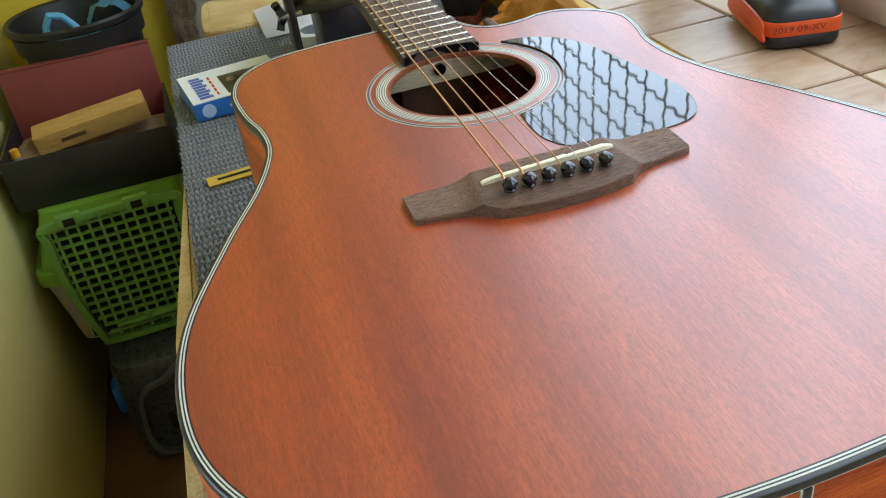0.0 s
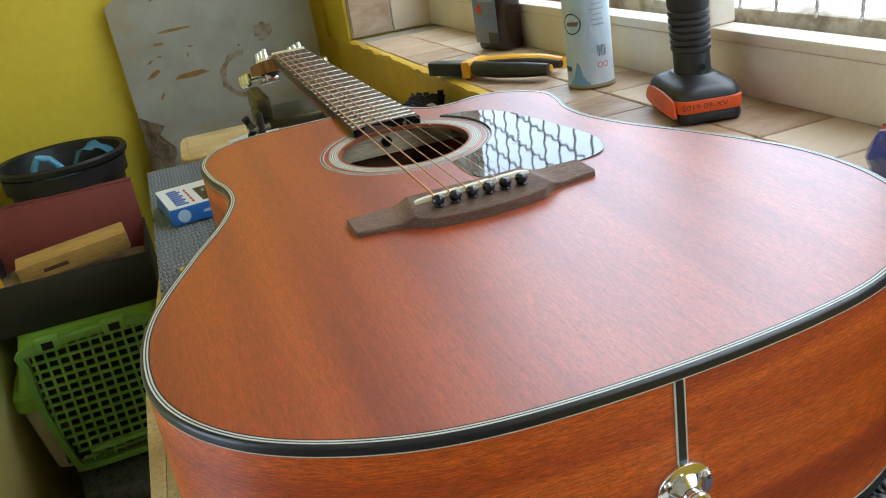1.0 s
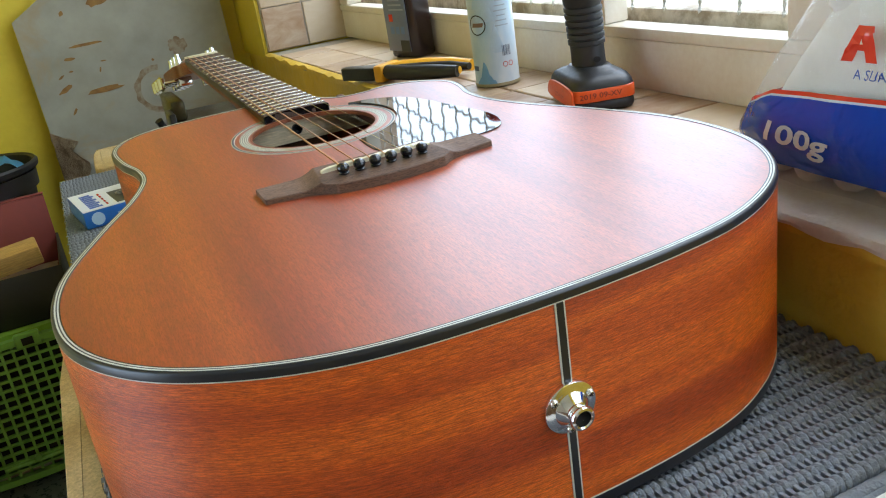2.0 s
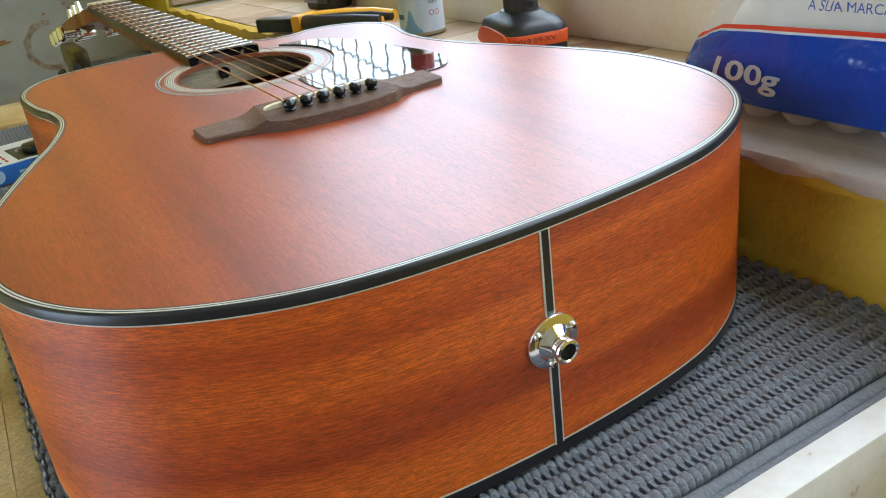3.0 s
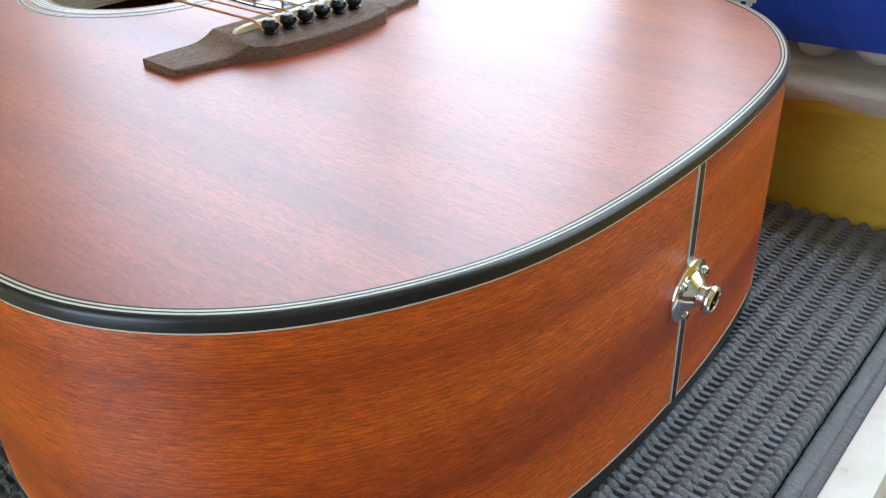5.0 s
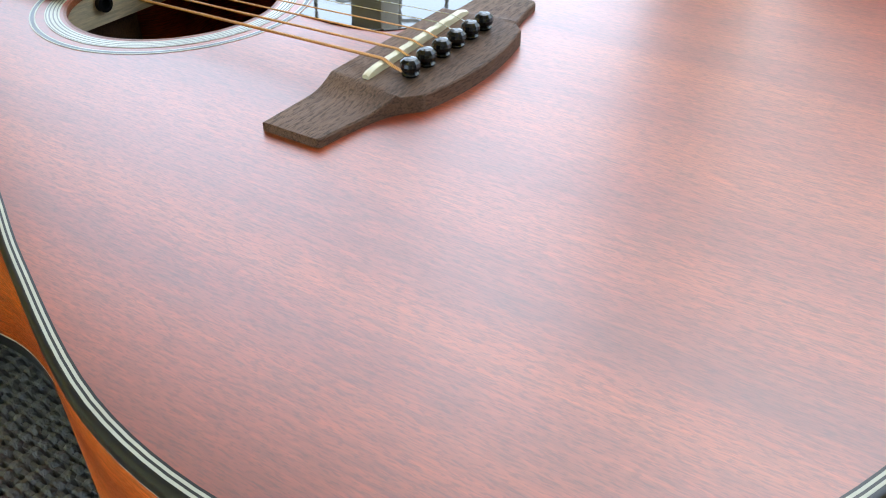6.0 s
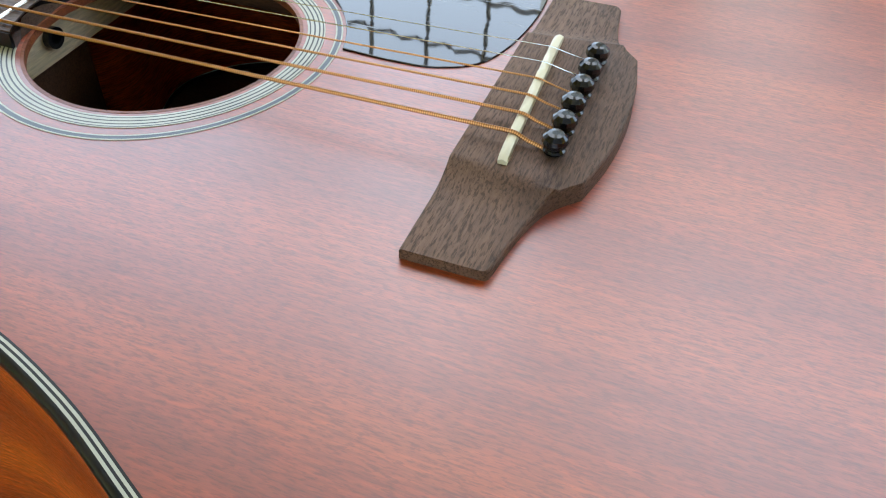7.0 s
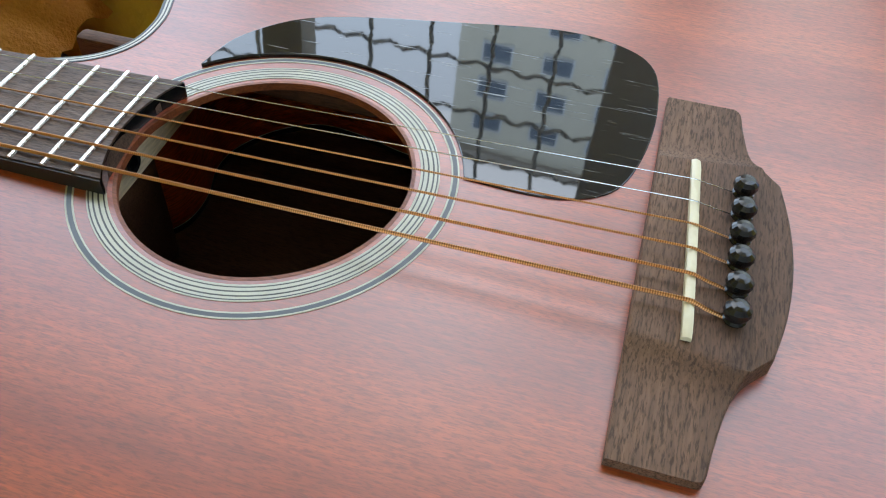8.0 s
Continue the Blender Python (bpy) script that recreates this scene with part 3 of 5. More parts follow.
for sx in (-1, 1):
    for yy in (0.055, 0.10, 0.145):
        tm = HEAD @ Matrix.Translation((sx * 0.036, yy, -0.011))
        peg = part("tuning_machine", box(-0.009, 0.009, -0.010, 0.010, -0.008, 0.006, 0.002, m=HEAD @ Matrix.Translation((sx * 0.022, yy, -0.021))), "chrome", guitar, "chrome tuning machine")
        part("post", lathe([(0.0045, -0.012), (0.0045, 0.004), (0.003, 0.012), (0.003, 0.016)], 14, HEAD @ Matrix.Translation((sx * 0.024, yy, 0))), "chrome", peg)
        part("shaft", tube([tm @ Vector((-sx * 0.012, 0, -0.008)), tm @ Vector((sx * 0.014, 0, -0.008))], 0.0025, 10), "chrome", peg)
        kb = lathe([(0.002, -0.010), (0.0085, -0.007), (0.0095, 0.0), (0.0085, 0.007), (0.002, 0.010)], 14)
        kb.transform(tm @ Matrix.Translation((sx * 0.018, 0, -0.008)) @ Matrix.Diagonal((0.55, 1, 1, 1)))
        part("knob", kb, "chrome", peg)


# ---------------------------------------------------------------- more materials
M["plastic_black"] = surface("matt_black_plastic", (0.010, 0.010, 0.011), (0.018, 0.018, 0.020), 25, 0.42, bump=0.1)
M["rubber_grip"] = surface("black_rubber_grip", (0.014, 0.014, 0.015), (0.022, 0.022, 0.023), 60, 0.55, bump=0.2)
M["orange"] = surface("orange_plastic", (0.72, 0.085, 0.012), (0.82, 0.12, 0.02), 25, 0.4, bump=0.05)
M["green"] = surface("lime_green_plastic", (0.16, 0.33, 0.035), (0.22, 0.42, 0.05), 12, 0.42, bump=0.1)
M["green_door"] = surface("green_lattice_plastic", (0.13, 0.30, 0.055), (0.18, 0.38, 0.08), 12, 0.45, bump=0.1)
M["beige_plastic"] = surface("beige_plastic", (0.40, 0.37, 0.28), (0.50, 0.47, 0.37), 10, 0.5, bump=0.1)
M["smoke_plastic"] = surface("smoky_grey_plastic", (0.035, 0.042, 0.048), (0.06, 0.07, 0.08), 8, 0.3, bump=0.1)
M["smoke_rim"] = surface("grey_plastic_rim", (0.10, 0.12, 0.13), (0.15, 0.17, 0.18), 8, 0.35, bump=0.1)
M["maroon"] = surface("maroon_card", (0.20, 0.035, 0.030), (0.26, 0.05, 0.042), 8, 0.6, bump=0.1)
M["tissue"] = surface("pinkish_paper", (0.70, 0.58, 0.50), (0.82, 0.74, 0.68), 22, 0.8, bump=0.6, depth=0.003)
M["kraft"] = surface("brown_kraft_paper", (0.46, 0.31, 0.19), (0.60, 0.45, 0.31), 14, 0.8, bump=0.5, depth=0.004)
M["blue_cloth"] = surface("blue_nonwoven", (0.10, 0.36, 0.55), (0.16, 0.46, 0.66), 20, 0.8, bump=0.3)
M["paper"] = surface("white_paper", (0.74, 0.74, 0.75), (0.82, 0.82, 0.82), 10, 0.7, bump=0.05)
M["cardboard_blue"] = surface("blue_card", (0.02, 0.14, 0.52), (0.03, 0.19, 0.62), 10, 0.35, bump=0.05)
M["card_white"] = surface("white_card", (0.70, 0.74, 0.76), (0.80, 0.82, 0.83), 10, 0.35, bump=0.05)
M["yellow_plastic"] = surface("yellow_handle", (0.72, 0.34, 0.015), (0.82, 0.42, 0.03), 25, 0.35, bump=0.05)
M["gunmetal"] = surface("black_steel", (0.03, 0.03, 0.032), (0.06, 0.06, 0.062), 40, 0.35, 0.8, 0.1)
M["zinc"] = surface("zinc_steel", (0.45, 0.45, 0.44), (0.62, 0.61, 0.59), 40, 0.3, 1.0, 0.1)
M["brass_plate"] = surface("olive_lacquered_steel", (0.07, 0.06, 0.028), (0.12, 0.105, 0.05), 25, 0.35, 0.6, 0.1)
M["bristle"] = surface("dark_bristle", (0.012, 0.007, 0.005), (0.035, 0.02, 0.014), 160, 0.8, bump=1.0, depth=0.004)
M["amber"] = surface("orange_rag", (0.55, 0.20, 0.015), (0.72, 0.33, 0.04), 30, 0.7, bump=0.7, depth=0.006)
M["redwood"] = surface("reddish_varnished_wood", (0.12, 0.025, 0.012), (0.18, 0.04, 0.02), 20, 0.3, bump=0.1)
M["facade"] = surface("beige_facade", (0.74, 0.68, 0.54), (0.84, 0.78, 0.64), 1, 0.8, bump=0)
M["facade_glass"] = surface("facade_window_glass", (0.10, 0.13, 0.17), (0.16, 0.20, 0.25), 1, 0.15, bump=0)
m = Mat("weathered_grey_sheet")
stain = m.noise((4, 4, 6), 6, 0.65, 1.2)
pale = m.noise((11, 11, 11), 5, 0.6)
grey = m.ramp(pale, (0.3, (0.27, 0.25, 0.20)), (0.7, (0.36, 0.34, 0.28)))
m.put("Base Color", m.mix(m.ramp(stain, (0.56, 0.0), (0.68, 0.75)), grey, (0.34, 0.25, 0.15))).put("Roughness", 0.7)
m.bump(pale, 0.3, 0.002)
M["sheet"] = m.m
m = Mat("brown_water_stain")
patch_ = m.noise(60, 5, 0.65)
m.put("Base Color", m.ramp(patch_, (0.38, (0.20, 0.12, 0.06)), (0.6, (0.30, 0.25, 0.18)))).put("Roughness", 0.7)
M["stain"] = m.m
M["rotten"] = surface("rotten_brown_wood", (0.16, 0.08, 0.03), (0.52, 0.40, 0.26), 40, 0.9, bump=1.0, depth=0.006)
M["gouge"] = surface("bare_wood_gouge", (0.16, 0.07, 0.015), (0.34, 0.18, 0.05), 60, 0.8, bump=0.4)

m = Mat("clear_bag_film")
crumple = m.noise(38, 5, 0.6, 1.0)
m.put("Base Color", (0.94, 0.95, 0.96)).put("Roughness", 0.16).put("Transmission Weight", 0.5).put("IOR", 1.4).put("Alpha", 0.24)
m.bump(crumple, 1.0, 0.010)
M["film"] = m.m
for key, col in (("film_blue", (0.0015, 0.060, 0.42)), ("film_red", (0.72, 0.05, 0.025)), ("film_white", (0.62, 0.72, 0.78))):
    m = Mat("printed_" + key)
    crumple = m.noise((16, 11, 14), 3, 0.5, 1.6)
    m.put("Base Color", m.mix(crumple, tuple(c * 0.85 for c in col), col)).put("Roughness", 0.16).put("Coat Weight", 0.3)
    m.bump(crumple, 0.8, 0.010)
    M[key] = m.m
M["pad"] = surface("white_cotton_pad", (0.70, 0.66, 0.58), (0.82, 0.79, 0.72), 60, 0.9, bump=0.6)

# ---------------------------------------------------------------- the bench and its mat
BT = 0.7315
bench = thing("workbench", "wooden workbench with a chipped white front edge, under the mat", "workbench")
part("bench_top", box(-0.2185, LOWX - 0.001, -0.2960, 0.895, 0.700, BT, 0.001), "pine", bench, "pale wooden bench top")
part("front_edge", box(-0.2185, LOWX - 0.001, -0.3142, -0.2965, 0.690, 0.7420, 0.0015), "chipped", bench, "front edge strip in chipped white paint")
part("side_edge", prism([(-0.2190, 0.47), (-0.2200, 0.47), (-0.2440, 0.16), (-0.2450, -0.3140), (-0.2190, -0.3140)], 0.690, 0.7330, 0.001), "pine", bench, "pale wooden side edge")
part("front_panel", box(-0.2185, LOWX - 0.001, -0.3125, -0.2990, 0.08, 0.6895), "pine", bench, "pale plywood front panel")
part("side_panel", box(-0.2180, -0.2050, -0.2985, 0.90, 0.30, 0.6895), "pine", bench, "pale plywood side panel")
for lx in (-0.20, 0.19):
    for ly in (-0.28, 0.88):
        part("leg", box(lx - 0.022, lx + 0.022, ly - 0.022, ly + 0.022, 0.0, 0.6998, 0.003), "pine", bench)

mat = thing("ribbed_mat", "dark grey beaded rubber foam mat covering the workbench", "mat")
PITCH, BEAD = 0.01224, 0.0048


def rib_mesh(x0, x1, beaded=True):
    """One rib of the mat: a row of beads, or the smooth rim."""
    bm = bmesh.new()
    n = int((x1 - x0) / BEAD)
    rings = []
    rnd = random.Random(4)
    for i in range(n * 4 + 1):
        x = x0 + (x1 - x0) * i / (n * 4)
        r, rz = ((0.0048, 0.0047, 0.0041, 0.0047)[i % 4], (0.0064, 0.0062, 0.0050, 0.0062)[i % 4]) if beaded else (0.0042, 0.0040)
        if i in (0, n * 4):
            r, rz = 0.55 * r, 0.55 * rz
        jy, jz = rnd.uniform(-0.0002, 0.0002), rnd.uniform(-0.0002, 0.0002)
        rings.append([(x, jy + r * math.cos(a), jz + rz * math.sin(a)) for a in [math.pi * (-0.15 + 1.3 * j / 7) for j in range(8)]])
    loft(bm, rings, False)
    if beaded:
        webs = n
        for k in range(webs):
            x = x0 + (x1 - x0) * k / webs
            loft(bm, [[(x - 0.0014, y, -0.004), (x - 0.0011, y, 0.0040), (x + 0.0011, y, 0.0040), (x + 0.0014, y, -0.004)] for y in (0.003, PITCH - 0.003)], True)
    return done(bm)


first = None
ribs = int((0.89 + 0.2772) / PITCH)
for i in range(ribs):
    pos = pose(0, -0.2772 + PITCH * i, BT + 0.0068)
    if first is None:
        first = part("rib", rib_mesh(-0.2200, LOWX - 0.002), "rubber", mat)
        ob = first
    else:
        ob = new("rib", first.data)
        ob.parent = mat
    ob.matrix_basis = pos @ Matrix.Translation((0.0008 * math.sin(i * 2.1), 0, 0))
for k, (yy, zz) in enumerate(((-0.2866, 0.0050), (-0.2928, 0.0034))):
    ob = part("rim", rib_mesh(-0.2200, LOWX - 0.002, False), "rubber", mat, "smooth rubber rim")
    ob.matrix_basis = pose(0, yy, BT + zz)
# A black sheet under the ribs paints the shade between them.
part("web", box(-0.2150, LOWX - 0.004, -0.288, 0.886, BT + 0.0004, BT + 0.0020), "hole", mat, "black sheet painting the shade in the mat's gaps", False)

# ---------------------------------------------------------------- window
XF = 0.405
win = thing("window_1", "cream painted window frame in an ochre wall", "window")
win["kind"] = "structure"
part("bottom_rail", box(XF, XF + 0.030, W0, W1, T, 0.8800, 0.002), "creampaint", win, "cream painted bottom rail")
part("rail_lip", box(XF - 0.003, XF + 0.032, W0, W1, 0.8802, 0.8930, 0.003), "creampaint", win, "rounded cream lip")
for y0, y1 in ((W1 - 0.05, W1), (0.303, 0.343), (-0.040, 0.032), (W0, W0 + 0.05)):
    part("stile", box(XF - 0.002, XF + 0.031, y0, y1, 0.8932, WTOP, 0.003), "creampaint", win, "cream painted upright")
part("top_rail", box(XF, XF + 0.030, W0 + 0.001, W1 - 0.001, WTOP - 0.06, WTOP - 0.0005, 0.003), "creampaint", win)
part("outer_ledge", box(0.446, 0.515, W0, W1, T, 0.9060, 0.004), "ledge", win, "stained and flaking outer ledge")

grille = thing("window_grille", "white painted crimped wire grille in the window opening", "grille")
XG = 0.449


def wire_mesh(length, phase, n=4):
    pts = []
    k = int(length / 0.007)
    for i in range(k + 1):
        s = length * i / k
        pts.append((0.0022 * math.sin(2 * math.pi * s / 0.0290 + phase), 0.0014 * math.sin(2 * math.pi * s / 0.0290 + phase), s))
    return tube(pts, 0.0022, 6)


va = part("wire", wire_mesh(WTOP - 0.885, 0), "wire", grille)
va.matrix_basis = pose(XG, 0.0215, 0.885)
y = 0.0215 - 0.058 * 22
while y < W1:
    if abs(y - 0.0215) > 0.01 and y > W0:
        ob = new("wire", va.data)
        ob.parent = grille
        ob.matrix_basis = pose(XG, y, 0.885)
    y += 0.058
ha = None
for k in range(18):
    z = 0.926 + 0.0565 * k
    if z > WTOP - 0.02:
        break
    if ha is None:
        ha = part("cross_wire", wire_mesh(W1 - W0, 1.6), "wire", grille)
        ob = ha
    else:
        ob = new("cross_wire", ha.data)
        ob.parent = grille
    ob.matrix_basis = pose(XG + 0.004, W0, z, -90, 0, 0)

# a building across the street
house = thing("apartment_building", "beige apartment building with rows of windows across the street", "building")
part("wall", box(45.0, 60.0, -42.0, 9.4, -3.0, 39.5), "facade", house, "beige rendered wall", False)
part("roof", box(44.6, 60.4, -42.4, 9.8, 39.5, 40.3), "grout", house, "grey flat roof edge", False)
for k in range(14):
    for j in range(9):
        yy, zz = 6.9 - 3.9 * j, 0.5 + 2.75 * k
        wnd = part("window", box(44.9, 45.0, yy - 1.0, yy + 1.0, zz, zz + 1.45), "card_white", house, "white-framed window", False)
        part("pane", box(44.86, 44.902, yy - 0.88, yy + 0.88, zz + 0.12, zz + 1.33), "facade_glass", wnd, smooth=False)

# ---------------------------------------------------------------- things on the sill
def spray_can():
    t = thing("spray_can", "pale blue and white aerosol spray can on the tiled sill", "spray can", at=pose(0.334, 0.452, T + 0.001, 0, 0, -20))
    R = 0.0283
    part("can_body", lathe([(R - 0.003, 0.0), (R - 0.0005, 0.001), (R + 0.0006, 0.003), (R, 0.0055), (R, 0.172), (R - 0.002, 0.178)], 40), "can_paint", t, "printed pale blue can")
    part("base_rim", lathe([(R - 0.002, -0.0008), (R + 0.0009, 0.0005), (R + 0.0009, 0.0028), (R + 0.0002, 0.0045)], 40, None, False, False), "brass_rim", t, "dull brass base rim")
    part("shoulder", lathe([(R - 0.0015, 0.178), (R - 0.008, 0.188), (R - 0.013, 0.193)], 40), "zinc", t)
    part("cap", lathe([(R - 0.013, 0.192), (R - 0.0125, 0.214), (R - 0.016, 0.218)], 32), "film_red", t, "red spray cap")

    def wrap(bm, ang, z, out=0.0004):
        for v in bm.verts:
            a = radians(ang) + v.co.x / R
            rr = R + out
            v.co = Vector((rr * math.cos(a), rr * math.sin(a), z + v.co.y))
        return bm

    def patch(w, h, skew=0.0, n=8, top=1.0):
        bm = bmesh.new()
        loft(bm, [[(-w / 2 + w * i / n, -h / 2, 0) for i in range(n + 1)], [(-w / 2 * top + skew + w * top * i / n, h / 2, 0) for i in range(n + 1)]], False)
        return bm
    front = 245
    part("emblem_ring", wrap(ring2d(0.0125, 0.0112), front - 22, 0.078), "ebony", t, "black round emblem")
    part("emblem_bar", wrap(patch(0.016, 0.005, 0.002), front - 22, 0.078, 0.0005), plain("emblem_brown", (0.22, 0.13, 0.09)), t)
    part("stripe", wrap(patch(0.0022, 0.05), front - 36, 0.150), "film_red", t, "thin red stripe")
    for a, z, w, h, top in ((front - 14, 0.018, 0.030, 0.028, 0.05), (front + 24, 0.060, 0.022, 0.035, 0.1), (front - 2, 0.120, 0.03, 0.045, 0.2), (front + 8, 0.096, 0.02, 0.03, 0.05)):
        part("triangle", wrap(patch(w, h, 0, 8, top), a, z), "can_blue" if z < 0.03 else "can_pale", t, "flat blue triangle")
    for i in range(7):
        part("code_bar", wrap(patch(0.0011 if i % 2 else 0.0006, 0.013, 0, 2), front + 38 + i * 3.6, 0.044, 0.0006), plain("code_grey", (0.12, 0.15, 0.22)), t, "printed bar")
    for i in range(9):
        part("text_line", wrap(patch(0.018 - 0.003 * (i % 3), 0.0014, 0, 4), front + 44, 0.075 + i * 0.006, 0.0006), plain("text_grey", (0.38, 0.45, 0.52)), t, "line of small print")
    for i in range(2):
        part("hazard_mark", wrap(ring2d(0.0034, 0.0026), front + 42 + i * 16, 0.027, 0.0006), "film_red", t, "small hazard mark")
    part("word", wrap(patch(0.012, 0.006, 0, 4), front - 45, 0.024, 0.0006), plain("text_navy", (0.06, 0.10, 0.2)), t, "line of small print")


def ring2d(r1, r0, n=24):
    bm = bmesh.new()
    loft(bm, [[(r * math.cos(2 * math.pi * i / n), r * math.sin(2 * math.pi * i / n), 0) for i in range(n)] for r in (r0, r1)], True)
    return bm


m = Mat("can_paint")
shade = m.noise((30, 30, 14), 3)
m.put("Base Color", m.ramp(shade, (0.35, (0.42, 0.58, 0.72)), (0.65, (0.66, 0.74, 0.80)))).put("Roughness", 0.28)
M["can_paint"] = m.m
plain("can_blue", (0.16, 0.36, 0.62), 0.3)
plain("can_pale", (0.50, 0.66, 0.80), 0.3)
plain("brass_rim", (0.34, 0.30, 0.18), 0.35)
spray_can()


def rounded_slab(w, d, z0, z1, r, e, n=6):
    """A box with rounded corners in plan and softened upper and lower edges."""
    poly = []
    for cx, cy, a0 in ((w / 2 - r, d / 2 - r, 0), (-w / 2 + r, d / 2 - r, 90), (-w / 2 + r, -d / 2 + r, 180), (w / 2 - r, -d / 2 + r, 270)):
        for i in range(n + 1):
            a = radians(a0 + 90 * i / n)
            poly.append((cx + r * math.cos(a), cy + r * math.sin(a)))
    bm = bmesh.new()
    rings = []
    for a in (90, 45, 0):
        k = radians(a)
        rings.append([(x, y, z0 + e - e * math.sin(k)) for x, y in inset(poly, e * (1 - math.cos(k)))])
    for a in (0, 45, 90):
        k = radians(a)
        rings.append([(x, y, z1 - e + e * math.sin(k)) for x, y in inset(poly, e * (1 - math.cos(k)))])
    loft(bm, rings, True, True, True)
    return done(bm)


def drill():
    t = thing("cordless_drill", "black and orange cordless drill standing on its battery on the sill", "drill", at=pose(0.338, 0.244, T + 0.001, 0, 0, -17) @ Matrix.Diagonal((1.08, 1.08, 0.90, 1)))
    # x across, y towards its chuck
    part("battery_base", rounded_slab(0.060, 0.100, 0, 0.013, 0.012, 0.004), "plastic_black", t, "black battery foot")
    bat = part("battery_band", rounded_slab(0.0615, 0.1015, 0.0125, 0.0265, 0.012, 0.001), "orange", t, "orange battery band")
    hump = bmesh.new()
    rings = []
    for z, w, d, r in ((0.026, 0.061, 0.100, 0.013), (0.031, 0.0605, 0.099, 0.016), (0.036, 0.057, 0.092, 0.018), (0.0395, 0.050, 0.078, 0.018), (0.042, 0.040, 0.056, 0.016), (0.046, 0.035, 0.047, 0.015)):
        ring = []
        for cx, cy, a0 in ((w / 2 - r, d / 2 - r, 0), (-w / 2 + r, d / 2 - r, 90), (-w / 2 + r, -d / 2 + r, 180), (w / 2 - r, -d / 2 + r, 270)):
            for i in range(7):
                a = radians(a0 + 15 * i)
                ring.append((cx + r * math.cos(a), cy + r * math.sin(a), z))
        rings.append(ring)
    loft(hump, rings, True, True, True)
    part("battery_top", done(hump), "plastic_black", t, "rounded black battery top")
    # the raised side panel
    sp = spline([(-0.042, 0.007), (0.040, 0.007), (0.044, 0.016), (0.040, 0.026), (0.010, 0.029), (-0.026, 0.028), (-0.042, 0.022)], 4)
    pb = prism(sp, 0, 0.0022, 0.0006)
    pb.transform(Matrix.Translation((-0.0305, 0, 0)) @ Matrix(((0, 0, -1, 0), (-1, 0, 0, 0), (0, 1, 0, 0), (0, 0, 0, 1))))
    pan = part("side_panel", done(pb), "orange", t, "orange panel with raised letters")
    for word, zz, sz in (("12V", 0.0235, 0.0060), ("LITHIUM", 0.0140, 0.0085)):
        lb = lettering(word, sz)
        lb.transform(Matrix.Translation((-0.0332, 0.0 if zz < 0.02 else -0.014, zz)) @ Matrix(((0, 0, -1, 0), (-1, 0, 0, 0), (0, 1, 0, 0), (0, 0, 0, 1))))
        part("lettering", lb, plain("orange_shade", (0.50, 0.05, 0.01), 0.4), pan, smooth=False)
    lb = lettering("2019 09-XV", 0.0085)
    lb.transform(Matrix.Translation((-0.006, -0.0511, 0.0195)) @ pose(0, 0, 0, 90, 0, 0))
    part("date_code", lb, plain("print_brown", (0.16, 0.03, 0.02), 0.5), bat, smooth=False)
    # grip with ribs
    def grip_ring(z, k=1.0):
        z -= 0.013
        s = (z - 0.042) / 0.14
        w, d = (0.033 + 0.004 * s) * k, (0.041 + 0.012 * s) * k
        lean = 0.012 * s
        return [(w / 2 * math.cos(2 * math.pi * i / 24), lean + d / 2 * math.sin(2 * math.pi * i / 24), z) for i in range(24)]
    gb = bmesh.new()
    zs = [(0.058, 1.0), (0.075, 0.97), (0.080, 0.97)]
    for i in range(6):
        z = 0.082 + 0.0075 * i
        zs += [(z, 0.97), (z + 0.0012, 1.05), (z + 0.0055, 1.05), (z + 0.0067, 0.97)]
    zs += [(0.130, 1.04), (0.150, 1.08), (0.164, 1.1), (0.176, 1.05)]
    loft(gb, [grip_ring(z, k) for z, k in zs], True, True, True)
    part("grip", done(gb), "rubber_grip", t, "ribbed black rubber grip")
    part("grip_inlay", box(-0.0100, 0.0100, -0.0045, 0.0030, 0.070, 0.114, 0.0025, m=Matrix.Translation((0, 0.0265, 0)) @ pose(0, 0, 0, -4, 0, 0)), "orange", t, "orange grip inlay")
    part("trigger", box(-0.0075, 0.0075, 0.0, 0.012, 0.118, 0.144, 0.004, m=Matrix.Translation((0, 0.034, 0))), "orange", t, "orange trigger")
    part("housing", lathe([(0.018, -0.060), (0.027, -0.052), (0.030, -0.02), (0.030, 0.04), (0.026, 0.062), (0.020, 0.070)], 28, pose(0, 0.02, 0.174, -90, 0, 0) @ Matrix.Diagonal((0.85, 0.85, 1, 1))), "plastic_black", t, "black motor housing")
    part("chuck", lathe([(0.019, 0.068), (0.020, 0.075), (0.020, 0.095), (0.012, 0.110), (0.006, 0.112)], 24, pose(0, 0.02, 0.174, -90, 0, 0) @ Matrix.Diagonal((0.85, 0.85, 1, 1))), "plastic_black", t)
    # The strap hole is a black disc, its shade painted on.
    part("strap_hole", lathe([(0.0035, 0), (0.0035, 0.0008)], 16, pose(0.002, -0.0212, 0.054, 90, 0, 0)), "hole", t)


drill()


